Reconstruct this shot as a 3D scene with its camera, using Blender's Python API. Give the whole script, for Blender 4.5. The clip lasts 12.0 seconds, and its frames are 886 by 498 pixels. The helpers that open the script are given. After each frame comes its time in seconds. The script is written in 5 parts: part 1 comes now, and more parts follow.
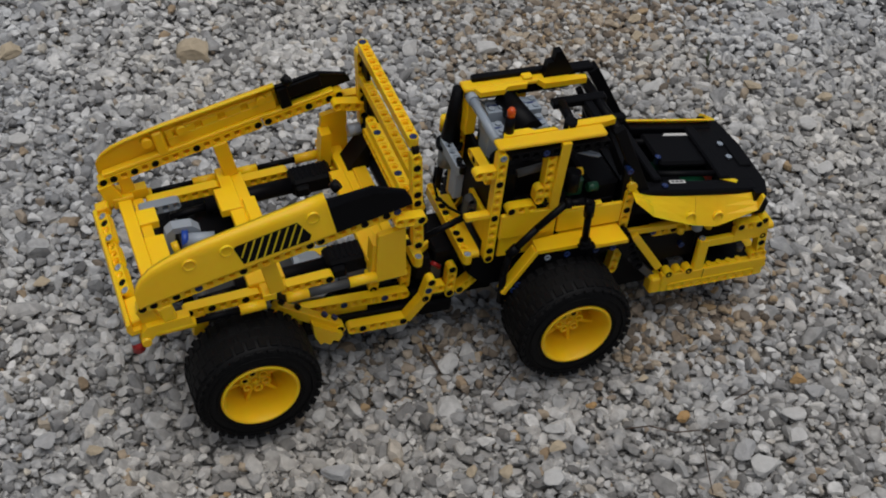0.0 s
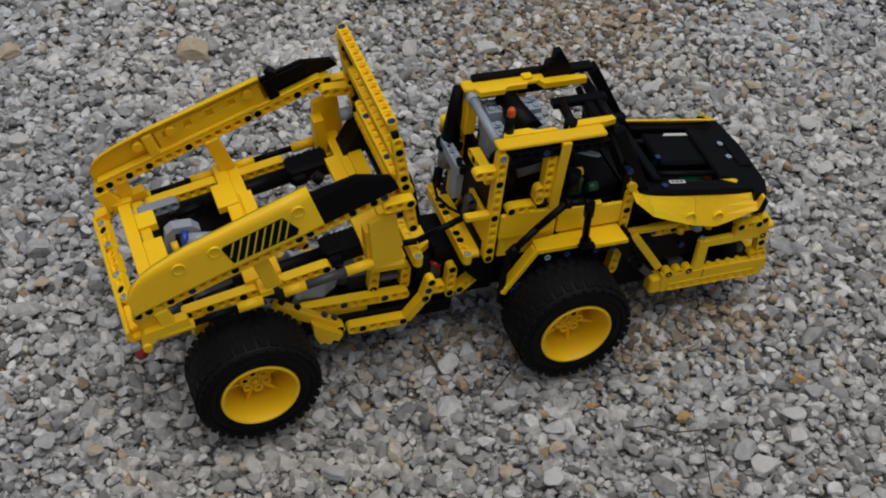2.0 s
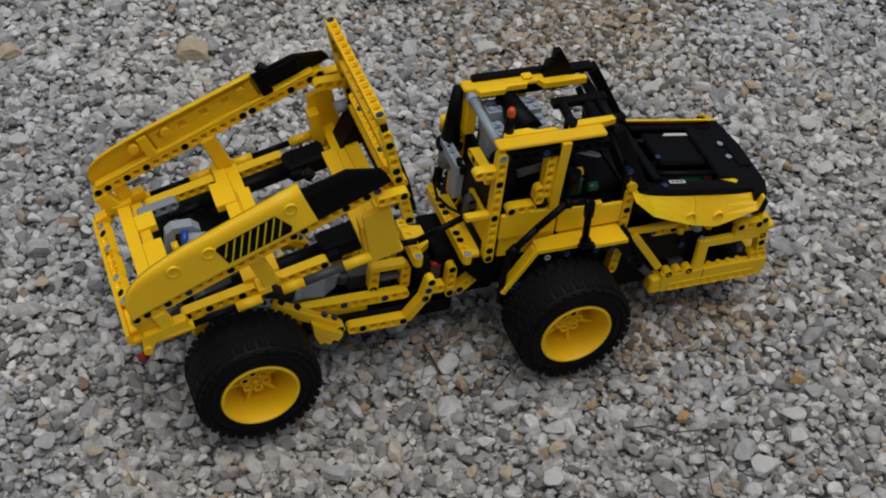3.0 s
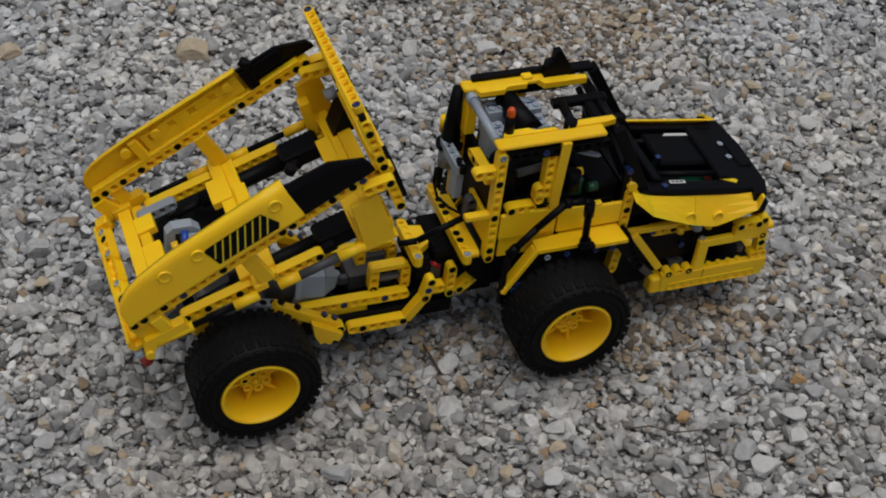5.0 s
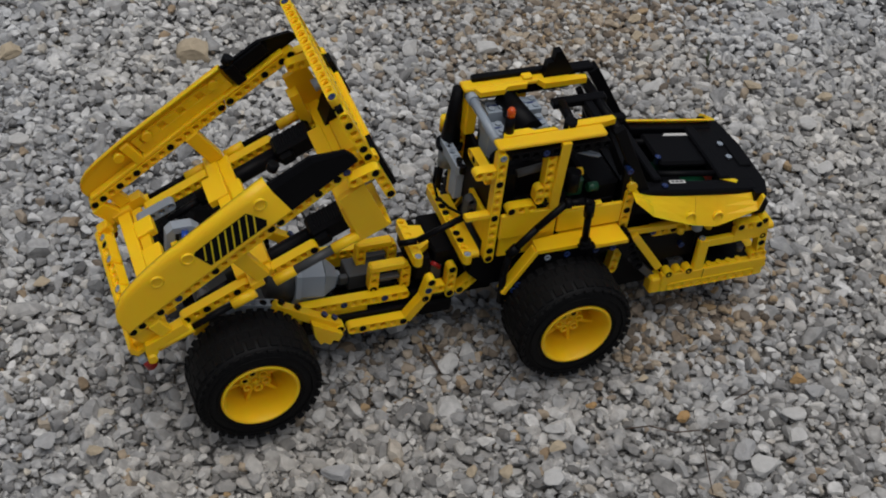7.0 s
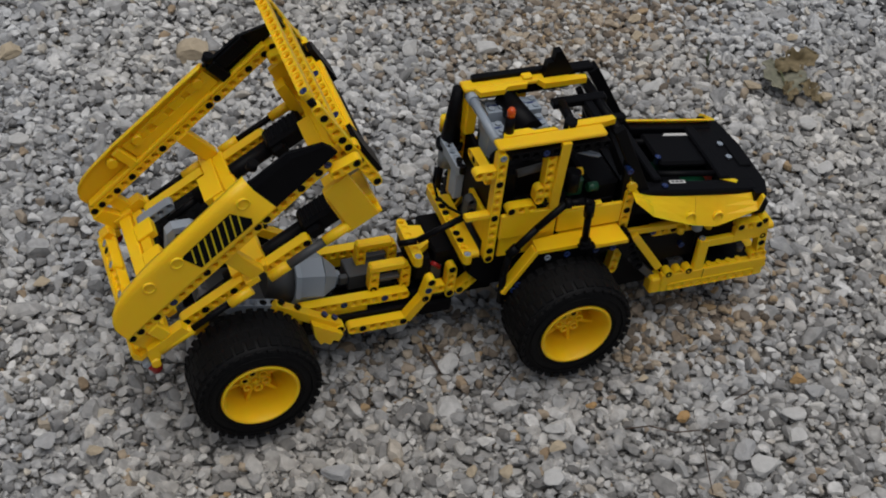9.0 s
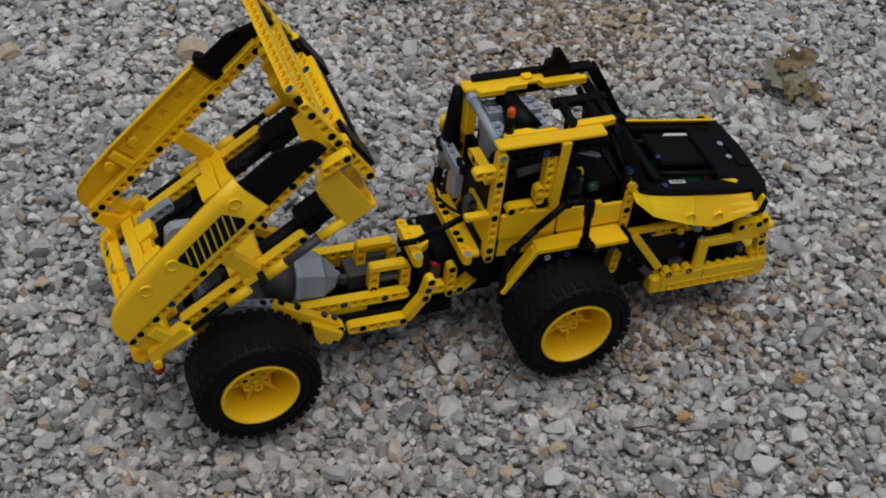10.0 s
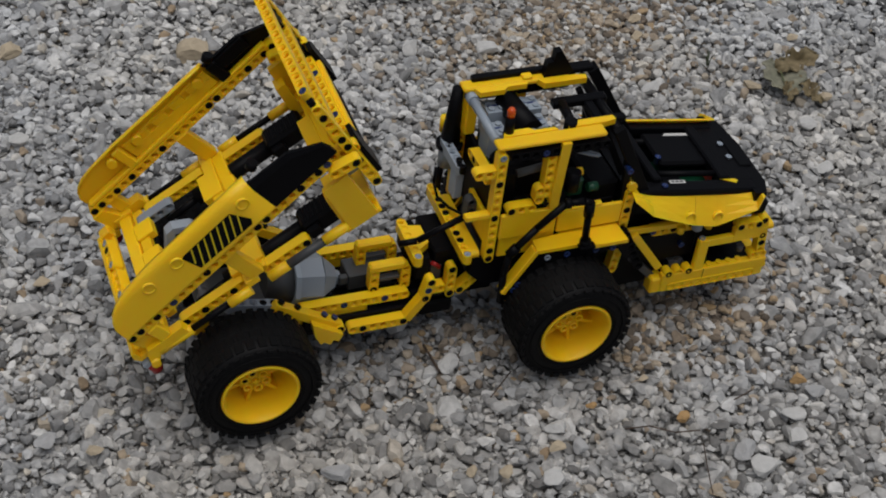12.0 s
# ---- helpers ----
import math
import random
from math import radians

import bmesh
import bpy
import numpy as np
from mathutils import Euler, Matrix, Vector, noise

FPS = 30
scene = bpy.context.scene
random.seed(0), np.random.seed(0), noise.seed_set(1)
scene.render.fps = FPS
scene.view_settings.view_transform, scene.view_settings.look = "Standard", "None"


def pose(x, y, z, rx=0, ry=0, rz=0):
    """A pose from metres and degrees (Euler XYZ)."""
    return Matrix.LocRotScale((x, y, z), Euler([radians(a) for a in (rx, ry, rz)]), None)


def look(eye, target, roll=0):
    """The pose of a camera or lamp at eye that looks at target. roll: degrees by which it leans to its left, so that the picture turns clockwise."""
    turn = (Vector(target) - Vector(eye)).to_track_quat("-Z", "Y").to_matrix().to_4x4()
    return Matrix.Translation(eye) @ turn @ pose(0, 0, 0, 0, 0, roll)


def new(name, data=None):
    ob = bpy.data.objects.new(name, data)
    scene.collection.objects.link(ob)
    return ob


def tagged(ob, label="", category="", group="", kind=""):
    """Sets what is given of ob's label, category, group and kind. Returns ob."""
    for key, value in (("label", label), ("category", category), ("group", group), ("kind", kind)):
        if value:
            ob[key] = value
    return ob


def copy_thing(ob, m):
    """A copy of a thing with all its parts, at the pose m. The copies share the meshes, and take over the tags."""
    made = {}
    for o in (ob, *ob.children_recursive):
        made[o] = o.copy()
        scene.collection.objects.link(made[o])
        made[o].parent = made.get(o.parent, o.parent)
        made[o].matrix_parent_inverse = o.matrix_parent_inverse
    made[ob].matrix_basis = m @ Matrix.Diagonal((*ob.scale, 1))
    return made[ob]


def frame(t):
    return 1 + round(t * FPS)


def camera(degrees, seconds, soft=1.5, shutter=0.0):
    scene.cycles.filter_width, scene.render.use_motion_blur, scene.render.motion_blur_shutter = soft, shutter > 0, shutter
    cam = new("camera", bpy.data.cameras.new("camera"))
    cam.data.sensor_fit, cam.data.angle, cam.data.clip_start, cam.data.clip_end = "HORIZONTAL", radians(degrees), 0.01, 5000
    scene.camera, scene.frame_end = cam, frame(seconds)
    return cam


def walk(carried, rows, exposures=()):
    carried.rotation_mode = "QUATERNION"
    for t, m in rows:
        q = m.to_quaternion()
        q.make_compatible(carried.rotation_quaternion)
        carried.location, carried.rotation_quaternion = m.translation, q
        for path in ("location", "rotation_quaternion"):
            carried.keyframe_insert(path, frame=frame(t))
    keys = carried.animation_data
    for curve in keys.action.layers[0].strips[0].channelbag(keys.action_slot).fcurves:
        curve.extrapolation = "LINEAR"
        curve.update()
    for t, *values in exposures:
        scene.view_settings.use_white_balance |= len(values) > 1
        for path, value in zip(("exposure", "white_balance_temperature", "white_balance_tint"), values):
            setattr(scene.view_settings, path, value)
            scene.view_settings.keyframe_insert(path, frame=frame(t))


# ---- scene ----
cam = camera(31.11, 12.0, soft=1.9)
S = 0.008                                   # one stud pitch of the toy, in metres
EYE = Vector((-26.90, -103.96, 110.78)) * S
AIM = Vector((21.10, 0.0, 8.55)) * S
walk(cam, [(0, look(EYE, AIM, 7.43)), (12, look(EYE, AIM, 7.43))], exposures=[(0, 0.0), (12, 0.0)])

# ---- light: an overcast sky with a wide soft sun ----
world = bpy.data.worlds.new("sky")
scene.world = world
world.use_nodes = True
wn = world.node_tree.nodes
sky = wn.new("ShaderNodeTexSky")
sky.sky_type, sky.sun_disc = "NISHITA", False
sky.sun_elevation, sky.sun_rotation = radians(83), radians(197)
sky.dust_density = 4.0
wn["Background"].inputs["Strength"].default_value = 0.062
grey_sky = wn.new("ShaderNodeHueSaturation")          # cloud cover takes the blue out
grey_sky.inputs["Saturation"].default_value = 0.5
world.node_tree.links.new(sky.outputs["Color"], grey_sky.inputs["Color"])
world.node_tree.links.new(grey_sky.outputs["Color"], wn["Background"].inputs["Color"])
sun = new("sun", bpy.data.lights.new("sun", "SUN"))
sun.data.energy, sun.data.angle, sun.data.color = 1.43, radians(65), (1.0, 0.99, 0.978)
sun.matrix_world = look((0.08, -0.22, 2.0), (0.15, 0, 0))


# ---- materials ----
def nodes_of(name):
    m = bpy.data.materials.new(name)
    m.use_nodes = True
    nt = m.node_tree
    return m, nt, nt.nodes["Principled BSDF"]


def mixed(nt, fac, a, b):
    n = nt.nodes.new("ShaderNodeMix")
    n.data_type = "RGBA"
    n.inputs[6].default_value, n.inputs[7].default_value = (*a, 1), (*b, 1)
    if fac is not None:
        nt.links.new(fac, n.inputs[0])
    return n


def noise_of(nt, scale, detail=4.0, coord="Object"):
    tc = nt.nodes.new("ShaderNodeTexCoord")
    n = nt.nodes.new("ShaderNodeTexNoise")
    n.inputs["Scale"].default_value, n.inputs["Detail"].default_value = scale, detail
    nt.links.new(tc.outputs[coord], n.inputs["Vector"])
    return n


def plastic(name, col, dusty, rough=0.32, dust=0.35, gloss=0.5, glow=0.0):
    """Moulded plastic: slight tone shift per piece, pale dust film and faint scuffs."""
    m, nt, b = nodes_of(name)
    b.inputs["Specular IOR Level"].default_value = gloss
    if glow:
        b.inputs["Subsurface Weight"].default_value = glow
        b.inputs["Subsurface Radius"].default_value = (1.0, 0.42, 0.05)
        b.inputs["Subsurface Scale"].default_value = 0.0022
    big = noise_of(nt, 22.0)
    fine = noise_of(nt, 420.0, 6.0)
    ramp = nt.nodes.new("ShaderNodeMapRange")
    ramp.inputs[1].default_value, ramp.inputs[2].default_value = 0.45, 0.85
    ramp.inputs[3].default_value, ramp.inputs[4].default_value = 0.0, dust
    nt.links.new(big.outputs["Fac"], ramp.inputs[0])
    mul = nt.nodes.new("ShaderNodeMath")
    mul.operation = "MULTIPLY"
    nt.links.new(ramp.outputs[0], mul.inputs[0])
    nt.links.new(fine.outputs["Fac"], mul.inputs[1])
    mix = mixed(nt, mul.outputs[0], col, dusty)
    info = nt.nodes.new("ShaderNodeObjectInfo")
    hsv = nt.nodes.new("ShaderNodeHueSaturation")
    vr = nt.nodes.new("ShaderNodeMapRange")
    vr.inputs[3].default_value, vr.inputs[4].default_value = 0.9, 1.08
    nt.links.new(info.outputs["Random"], vr.inputs[0])
    nt.links.new(vr.outputs[0], hsv.inputs["Value"])
    nt.links.new(mix.outputs[2], hsv.inputs["Color"])
    nt.links.new(hsv.outputs[0], b.inputs["Base Color"])
    rr = nt.nodes.new("ShaderNodeMapRange")
    rr.inputs[3].default_value, rr.inputs[4].default_value = rough - 0.08, rough + 0.2
    nt.links.new(big.outputs["Fac"], rr.inputs[0])
    nt.links.new(rr.outputs[0], b.inputs["Roughness"])
    bump = nt.nodes.new("ShaderNodeBump")
    bump.inputs["Strength"].default_value, bump.inputs["Distance"].default_value = 0.05, 0.0004
    nt.links.new(fine.outputs["Fac"], bump.inputs["Height"])
    nt.links.new(bump.outputs[0], b.inputs["Normal"])
    return m


YELLOW = plastic("yellow_plastic", (0.93, 0.57, 0.009), (0.84, 0.55, 0.06), gloss=0.36, glow=0.5)
BLACK = plastic("black_plastic", (0.0034, 0.0034, 0.0044), (0.012, 0.0118, 0.0118), 0.34, 0.3, 0.08)
GREY = plastic("light_grey_plastic", (0.27, 0.315, 0.37), (0.36, 0.38, 0.39), 0.3)
DGREY = plastic("dark_grey_plastic", (0.05, 0.053, 0.056), (0.12, 0.12, 0.115), 0.4)
BLUE = plastic("blue_plastic", (0.005, 0.022, 0.11), (0.03, 0.045, 0.11), 0.35)
BRIGHT_BLUE = plastic("bright_blue_plastic", (0.01, 0.06, 0.36), (0.05, 0.1, 0.3), 0.3)
RED = plastic("red_plastic", (0.35, 0.012, 0.012), (0.4, 0.1, 0.08), 0.3)
ORANGE = plastic("orange_clear_plastic", (0.6, 0.075, 0.006), (0.55, 0.16, 0.05), 0.15)
GREEN = plastic("green_plastic", (0.004, 0.055, 0.025), (0.03, 0.09, 0.05), 0.35)
WHITE = plastic("white_plastic", (0.58, 0.57, 0.55), (0.42, 0.40, 0.37), 0.4, 0.8)
RUBBER = plastic("black_rubber", (0.004, 0.004, 0.0045), (0.014, 0.0135, 0.013), 0.55, 0.5, 0.14)


GREY_TONES = [(0.0, (0.16, 0.158, 0.155)), (0.1, (0.26, 0.258, 0.255)), (0.32, (0.36, 0.365, 0.37)), (0.55, (0.43, 0.422, 0.41)), (0.75, (0.51, 0.51, 0.507)),
              (0.93, (0.63, 0.628, 0.62)), (0.97, (0.43, 0.375, 0.30)), (1.0, (0.34, 0.25, 0.16))]
PALE_TONES = [(0.0, (0.42, 0.415, 0.40)), (0.4, (0.55, 0.545, 0.53)), (0.7, (0.62, 0.61, 0.59)), (0.9, (0.68, 0.675, 0.66)), (1.0, (0.55, 0.50, 0.42))]
BUFF_TONES = [(0.0, (0.12, 0.10, 0.08)), (0.3, (0.23, 0.185, 0.14)), (0.6, (0.36, 0.30, 0.235)), (0.85, (0.45, 0.385, 0.30)), (1.0, (0.40, 0.28, 0.15))]


def stone_material(name, cols, lift=1.0):
    """Crushed limestone: pale grey to buff by piece, with speckle, veins and dust."""
    m, nt, b = nodes_of(name)
    geo = nt.nodes.new("ShaderNodeNewGeometry")
    ramp = nt.nodes.new("ShaderNodeValToRGB")
    e = ramp.color_ramp.elements
    e[0].position, e[0].color = cols[0][0], (*cols[0][1], 1)
    e[1].position, e[1].color = cols[-1][0], (*cols[-1][1], 1)
    for p, c in cols[1:-1]:
        el = e.new(p)
        el.color = (*c, 1)
    nt.links.new(geo.outputs["Random Per Island"], ramp.inputs[0])
    n1 = noise_of(nt, 160.0, 5.0)
    n2 = noise_of(nt, 900.0, 4.0)
    patch = noise_of(nt, 3.2, 3.0)
    pr = nt.nodes.new("ShaderNodeMapRange")
    pr.inputs[1].default_value, pr.inputs[2].default_value = 0.3, 0.7
    pr.inputs[3].default_value, pr.inputs[4].default_value = 0.88, 1.1
    nt.links.new(patch.outputs["Fac"], pr.inputs[0])
    sp = nt.nodes.new("ShaderNodeMapRange")
    sp.inputs[1].default_value, sp.inputs[2].default_value = 0.3, 0.7
    sp.inputs[3].default_value, sp.inputs[4].default_value = 0.78 * lift, 1.2 * lift
    nt.links.new(n1.outputs["Fac"], sp.inputs[0])
    mm = nt.nodes.new("ShaderNodeMath")
    mm.operation = "MULTIPLY"
    nt.links.new(pr.outputs[0], mm.inputs[0])
    nt.links.new(sp.outputs[0], mm.inputs[1])
    hsv = nt.nodes.new("ShaderNodeHueSaturation")
    nt.links.new(ramp.outputs[0], hsv.inputs["Color"])
    nt.links.new(mm.outputs[0], hsv.inputs["Value"])
    tint = noise_of(nt, 2.3, 2.0)
    tr = nt.nodes.new("ShaderNodeMapRange")
    tr.inputs[1].default_value, tr.inputs[2].default_value = 0.42, 0.68
    nt.links.new(tint.outputs["Fac"], tr.inputs[0])
    warm = mixed(nt, tr.outputs[0], (0.985, 1.0, 1.02), (1.03, 0.99, 0.925))
    mul2 = nt.nodes.new("ShaderNodeMix")
    mul2.data_type, mul2.blend_type = "RGBA", "MULTIPLY"
    mul2.inputs[0].default_value = 1.0
    nt.links.new(hsv.outputs[0], mul2.inputs[6])
    nt.links.new(warm.outputs[2], mul2.inputs[7])
    nt.links.new(mul2.outputs[2], b.inputs["Base Color"])
    b.inputs["Roughness"].default_value = 0.88
    bump = nt.nodes.new("ShaderNodeBump")
    bump.inputs["Strength"].default_value, bump.inputs["Distance"].default_value = 0.5, 0.0012
    nt.links.new(n1.outputs["Fac"], bump.inputs["Height"])
    bump2 = nt.nodes.new("ShaderNodeBump")
    bump2.inputs["Strength"].default_value, bump2.inputs["Distance"].default_value = 0.35, 0.0004
    nt.links.new(n2.outputs["Fac"], bump2.inputs["Height"])
    nt.links.new(bump.outputs[0], bump2.inputs["Normal"])
    nt.links.new(bump2.outputs[0], b.inputs["Normal"])
    return m


STONE = stone_material("crushed_limestone", GREY_TONES, 0.86)
PALE = stone_material("pale_limestone", PALE_TONES, 0.95)
BUFF = stone_material("buff_limestone", BUFF_TONES, 0.9)


def soil_material():
    """Packed small chips: cells with their own grey, dark joints and relief."""
    m, nt, b = nodes_of("fine_grit")
    tc = nt.nodes.new("ShaderNodeTexCoord")
    cell = nt.nodes.new("ShaderNodeTexVoronoi")
    cell.inputs["Scale"].default_value = 95.0
    edge = nt.nodes.new("ShaderNodeTexVoronoi")
    edge.feature = "DISTANCE_TO_EDGE"
    edge.inputs["Scale"].default_value = 95.0
    for v in (cell, edge):
        nt.links.new(tc.outputs["Object"], v.inputs["Vector"])
    sep = nt.nodes.new("ShaderNodeSeparateColor")
    nt.links.new(cell.outputs["Color"], sep.inputs[0])
    tone = mixed(nt, sep.outputs[0], (0.22, 0.215, 0.205), (0.54, 0.525, 0.50))
    lim = nt.nodes.new("ShaderNodeMapRange")
    lim.inputs[1].default_value, lim.inputs[2].default_value = 0.0, 0.16
    nt.links.new(edge.outputs["Distance"], lim.inputs[0])
    joint = mixed(nt, lim.outputs[0], (0.09, 0.087, 0.08), (1, 1, 1))
    nt.links.new(tone.outputs[2], joint.inputs[7])
    nt.links.new(joint.outputs[2], b.inputs["Base Color"])
    bump = nt.nodes.new("ShaderNodeBump")
    bump.inputs["Strength"].default_value, bump.inputs["Distance"].default_value = 0.9, 0.004
    nt.links.new(lim.outputs[0], bump.inputs["Height"])
    nt.links.new(bump.outputs[0], b.inputs["Normal"])
    b.inputs["Roughness"].default_value = 0.95
    return m


SOIL = soil_material()


# ---- mesh tools, in stud pitches ----
class Shape:
    def __init__(self):
        self.v, self.f, self.smooth = [], [], []

    def add(self, verts, faces, smooth=False):
        o = len(self.v)
        self.v += [tuple(p) for p in verts]
        self.f += [tuple(i + o for i in q) for q in faces]
        self.smooth += [smooth] * len(faces)
        return self

    def box(self, x0, y0, z0, x1, y1, z1, c=0.07):
        """A block with chamfered edges."""
        x0, x1, y0, y1, z0, z1 = min(x0, x1), max(x0, x1), min(y0, y1), max(y0, y1), min(z0, z1), max(z0, z1)
        c = min(c, (x1 - x0) * 0.4, (y1 - y0) * 0.4, (z1 - z0) * 0.4)
        return self.block([(x0, x1), (y0, y1), (z0, z1)], Matrix.Identity(4), c)

    def block(self, r, m, c=0.07):
        vs, idx = [], {}
        for a in range(3):
            for s in ((0, 0, 0), (0, 0, 1), (0, 1, 0), (0, 1, 1), (1, 0, 0), (1, 0, 1), (1, 1, 0), (1, 1, 1)):
                p = [r[k][s[k]] + (0 if k == a else (c if s[k] == 0 else -c)) for k in range(3)]
                idx[(a, s)] = len(vs)
                vs.append(m @ Vector(p))
        fs = []
        for a in range(3):
            b, d = (a + 1) % 3, (a + 2) % 3
            for side in (0, 1):
                loop = []
                for sb, sd in ((0, 0), (1, 0), (1, 1), (0, 1)):
                    s = [0, 0, 0]
                    s[a], s[b], s[d] = side, sb, sd
                    loop.append(idx[(a, tuple(s))])
                fs.append(loop if side else loop[::-1])
            for sb in (0, 1):
                for sd in (0, 1):
                    s0, s1 = [0, 0, 0], [0, 0, 0]
                    s0[b] = s1[b] = sb
                    s0[d] = s1[d] = sd
                    s1[a] = 1
                    q = [idx[(b, tuple(s0))], idx[(b, tuple(s1))], idx[(d, tuple(s1))], idx[(d, tuple(s0))]]
                    fs.append(q if sb == sd else q[::-1])
        for s in ((i, j, k) for i in (0, 1) for j in (0, 1) for k in (0, 1)):
            t = [idx[(0, s)], idx[(1, s)], idx[(2, s)]]
            fs.append(t if sum(s) % 2 else t[::-1])
        return self.add(vs, fs)

    def cyl(self, p0, p1, r0, r1=None, n=14, smooth=True):
        p0, p1 = Vector(p0), Vector(p1)
        r1 = r0 if r1 is None else r1
        q = (p1 - p0).to_track_quat("Z", "Y")
        vs = []
        for p, r in ((p0, r0), (p1, r1)):
            vs += [p + q @ Vector((r * math.cos(2 * math.pi * k / n), r * math.sin(2 * math.pi * k / n), 0)) for k in range(n)]
        self.add(vs, [(k, (k + 1) % n, n + (k + 1) % n, n + k) for k in range(n)], smooth)
        o = len(self.v) - 2 * n
        self.f += [tuple(o + n - 1 - k for k in range(n)), tuple(o + n + k for k in range(n))]
        self.smooth += [False, False]
        return self

    def path(self, pts, r, n=8):
        """A bent hose or rod through the points."""
        for a, b in zip(pts, pts[1:]):
            self.cyl(a, b, r, n=n)
        return self

    def prism(self, poly, axis, a, b, c=0.0):
        """A polygon swept along an axis; poly is given in the two other axes, in order."""
        def put(p, h):
            return {"x": (h, p[0], p[1]), "y": (p[0], h, p[1]), "z": (p[0], p[1], h)}[axis]
        area = sum(p[0] * q[1] - q[0] * p[1] for p, q in zip(poly, poly[1:] + poly[:1]))
        ccw = (area > 0) != (axis == "y")
        poly = poly if ccw else poly[::-1]
        a, b = min(a, b), max(a, b)
        n = len(poly)
        vs = [put(p, a) for p in poly] + [put(p, b) for p in poly]
        fs = [(k, (k + 1) % n, n + (k + 1) % n, n + k) for k in range(n)]
        fs += [tuple(range(n - 1, -1, -1)), tuple(range(n, 2 * n))]
        return self.add(vs, fs)

    def revolve(self, prof, centre, n=40, axis="y", smooth=True):
        """A ring from (radius, height along the axis) points, closed profile."""
        m = len(prof)
        vs, fs = [], []
        for k in range(n):
            a = 2 * math.pi * k / n
            for r, h in prof:
                vs.append(Vector(centre) + Vector((r * math.cos(a), h, r * math.sin(a))))
        for k in range(n):
            for j in range(m):
                j2, k2 = (j + 1) % m, (k + 1) % n
                fs.append((k * m + j, k * m + j2, k2 * m + j2, k2 * m + j))
        return self.add(vs, fs, smooth)

    def lift(self, start, way, hole, n, thick=1.0):
        """A studless beam: n holes from start along way, holes bored along hole, rounded ends, countersunk bores."""
        p0, u, h = Vector(start), Vector(way).normalized(), Vector(hole).normalized()
        w = h.cross(u)
        R, K, half = 0.46, 16, thick / 2
        vs, fs, sm = [], [], []

        def vert(p):
            vs.append(p)
            return len(vs) - 1
        for i in range(n):
            c = p0 + u * i
            ring = []
            for k in range(K):
                a = 2 * math.pi * k / K
                ca, sa = math.cos(a), math.sin(a)
                first, last = i == 0 and ca < 0, i == n - 1 and ca > 0
                if first or last:
                    o = (R * ca, R * sa)
                else:
                    o = (ca / max(abs(sa), 1e-6) * 0.5, math.copysign(R, sa))
                    if abs(ca) >= abs(sa) - 1e-6:
                        o = (math.copysign(0.5, ca), sa / abs(ca) * R)
                col = []
                for sgn in (1, -1):
                    col.append(vert(c + u * o[0] + w * o[1] + h * sgn * half))
                    col.append(vert(c + u * 0.385 * ca + w * 0.385 * sa + h * sgn * half))
                    col.append(vert(c + u * 0.385 * ca + w * 0.385 * sa + h * sgn * (half - 0.1)))
                    col.append(vert(c + u * 0.3 * ca + w * 0.3 * sa + h * sgn * (half - 0.1)))
                ring.append(col)
            mid_ring = [vert(c + u * 0.3 * math.cos(2 * math.pi * k / K) + w * 0.3 * math.sin(2 * math.pi * k / K)) for k in range(K)]
            fs.append(tuple(mid_ring))                # a thin web added half way blocks the light and darkens the bore
            sm.append(False)
            for k in range(K):
                A, B2 = ring[k], ring[(k + 1) % K]
                for j in range(3):
                    fs.append((A[j], B2[j], B2[j + 1], A[j + 1]))
                    fs.append((A[4 + j + 1], B2[4 + j + 1], B2[4 + j], A[4 + j]))
                    sm += [False, False]
                fs += [(A[3], B2[3], mid_ring[(k + 1) % K], mid_ring[k]), (mid_ring[k], mid_ring[(k + 1) % K], B2[7], A[7])]
                sm += [True, True]
                mid = 2 * math.pi * (k + 0.5) / K
                if abs(math.sin(mid)) > 0.75 or (i == 0 and math.cos(mid) < 0) or (i == n - 1 and math.cos(mid) > 0):
                    fs.append((A[0], A[4], B2[4], B2[0]))
                    sm.append(False)
        o = len(self.v)
        self.v += [tuple(p) for p in vs]
        self.f += [tuple(i + o for i in q) for q in fs]
        self.smooth += sm
        return self

    def mesh(self, name, offset=(0, 0, 0)):
        me = bpy.data.meshes.new(name)
        off = Vector(offset)
        me.from_pydata([(Vector(p) - off) * S for p in self.v], [], self.f)
        me.polygons.foreach_set("use_smooth", self.smooth)
        bm = bmesh.new()
        bm.from_mesh(me)
        bmesh.ops.remove_doubles(bm, verts=bm.verts, dist=1e-6)
        bmesh.ops.recalc_face_normals(bm, faces=bm.faces)
        bm.to_mesh(me)
        bm.free()
        return me


def part(name, shape, material, parent=None, label="", offset=(0, 0, 0)):
    me = shape.mesh(name, offset)
    me.materials.append(material)
    ob = new(name, me)
    ob.parent = parent
    return tagged(ob, label)


# ---- ground ----
def ground_height(x, y):
    return 0.004 * noise.noise((x * 3.1, y * 3.1, 0.0)) + 0.002 * noise.noise((x * 11, y * 11, 4.0))


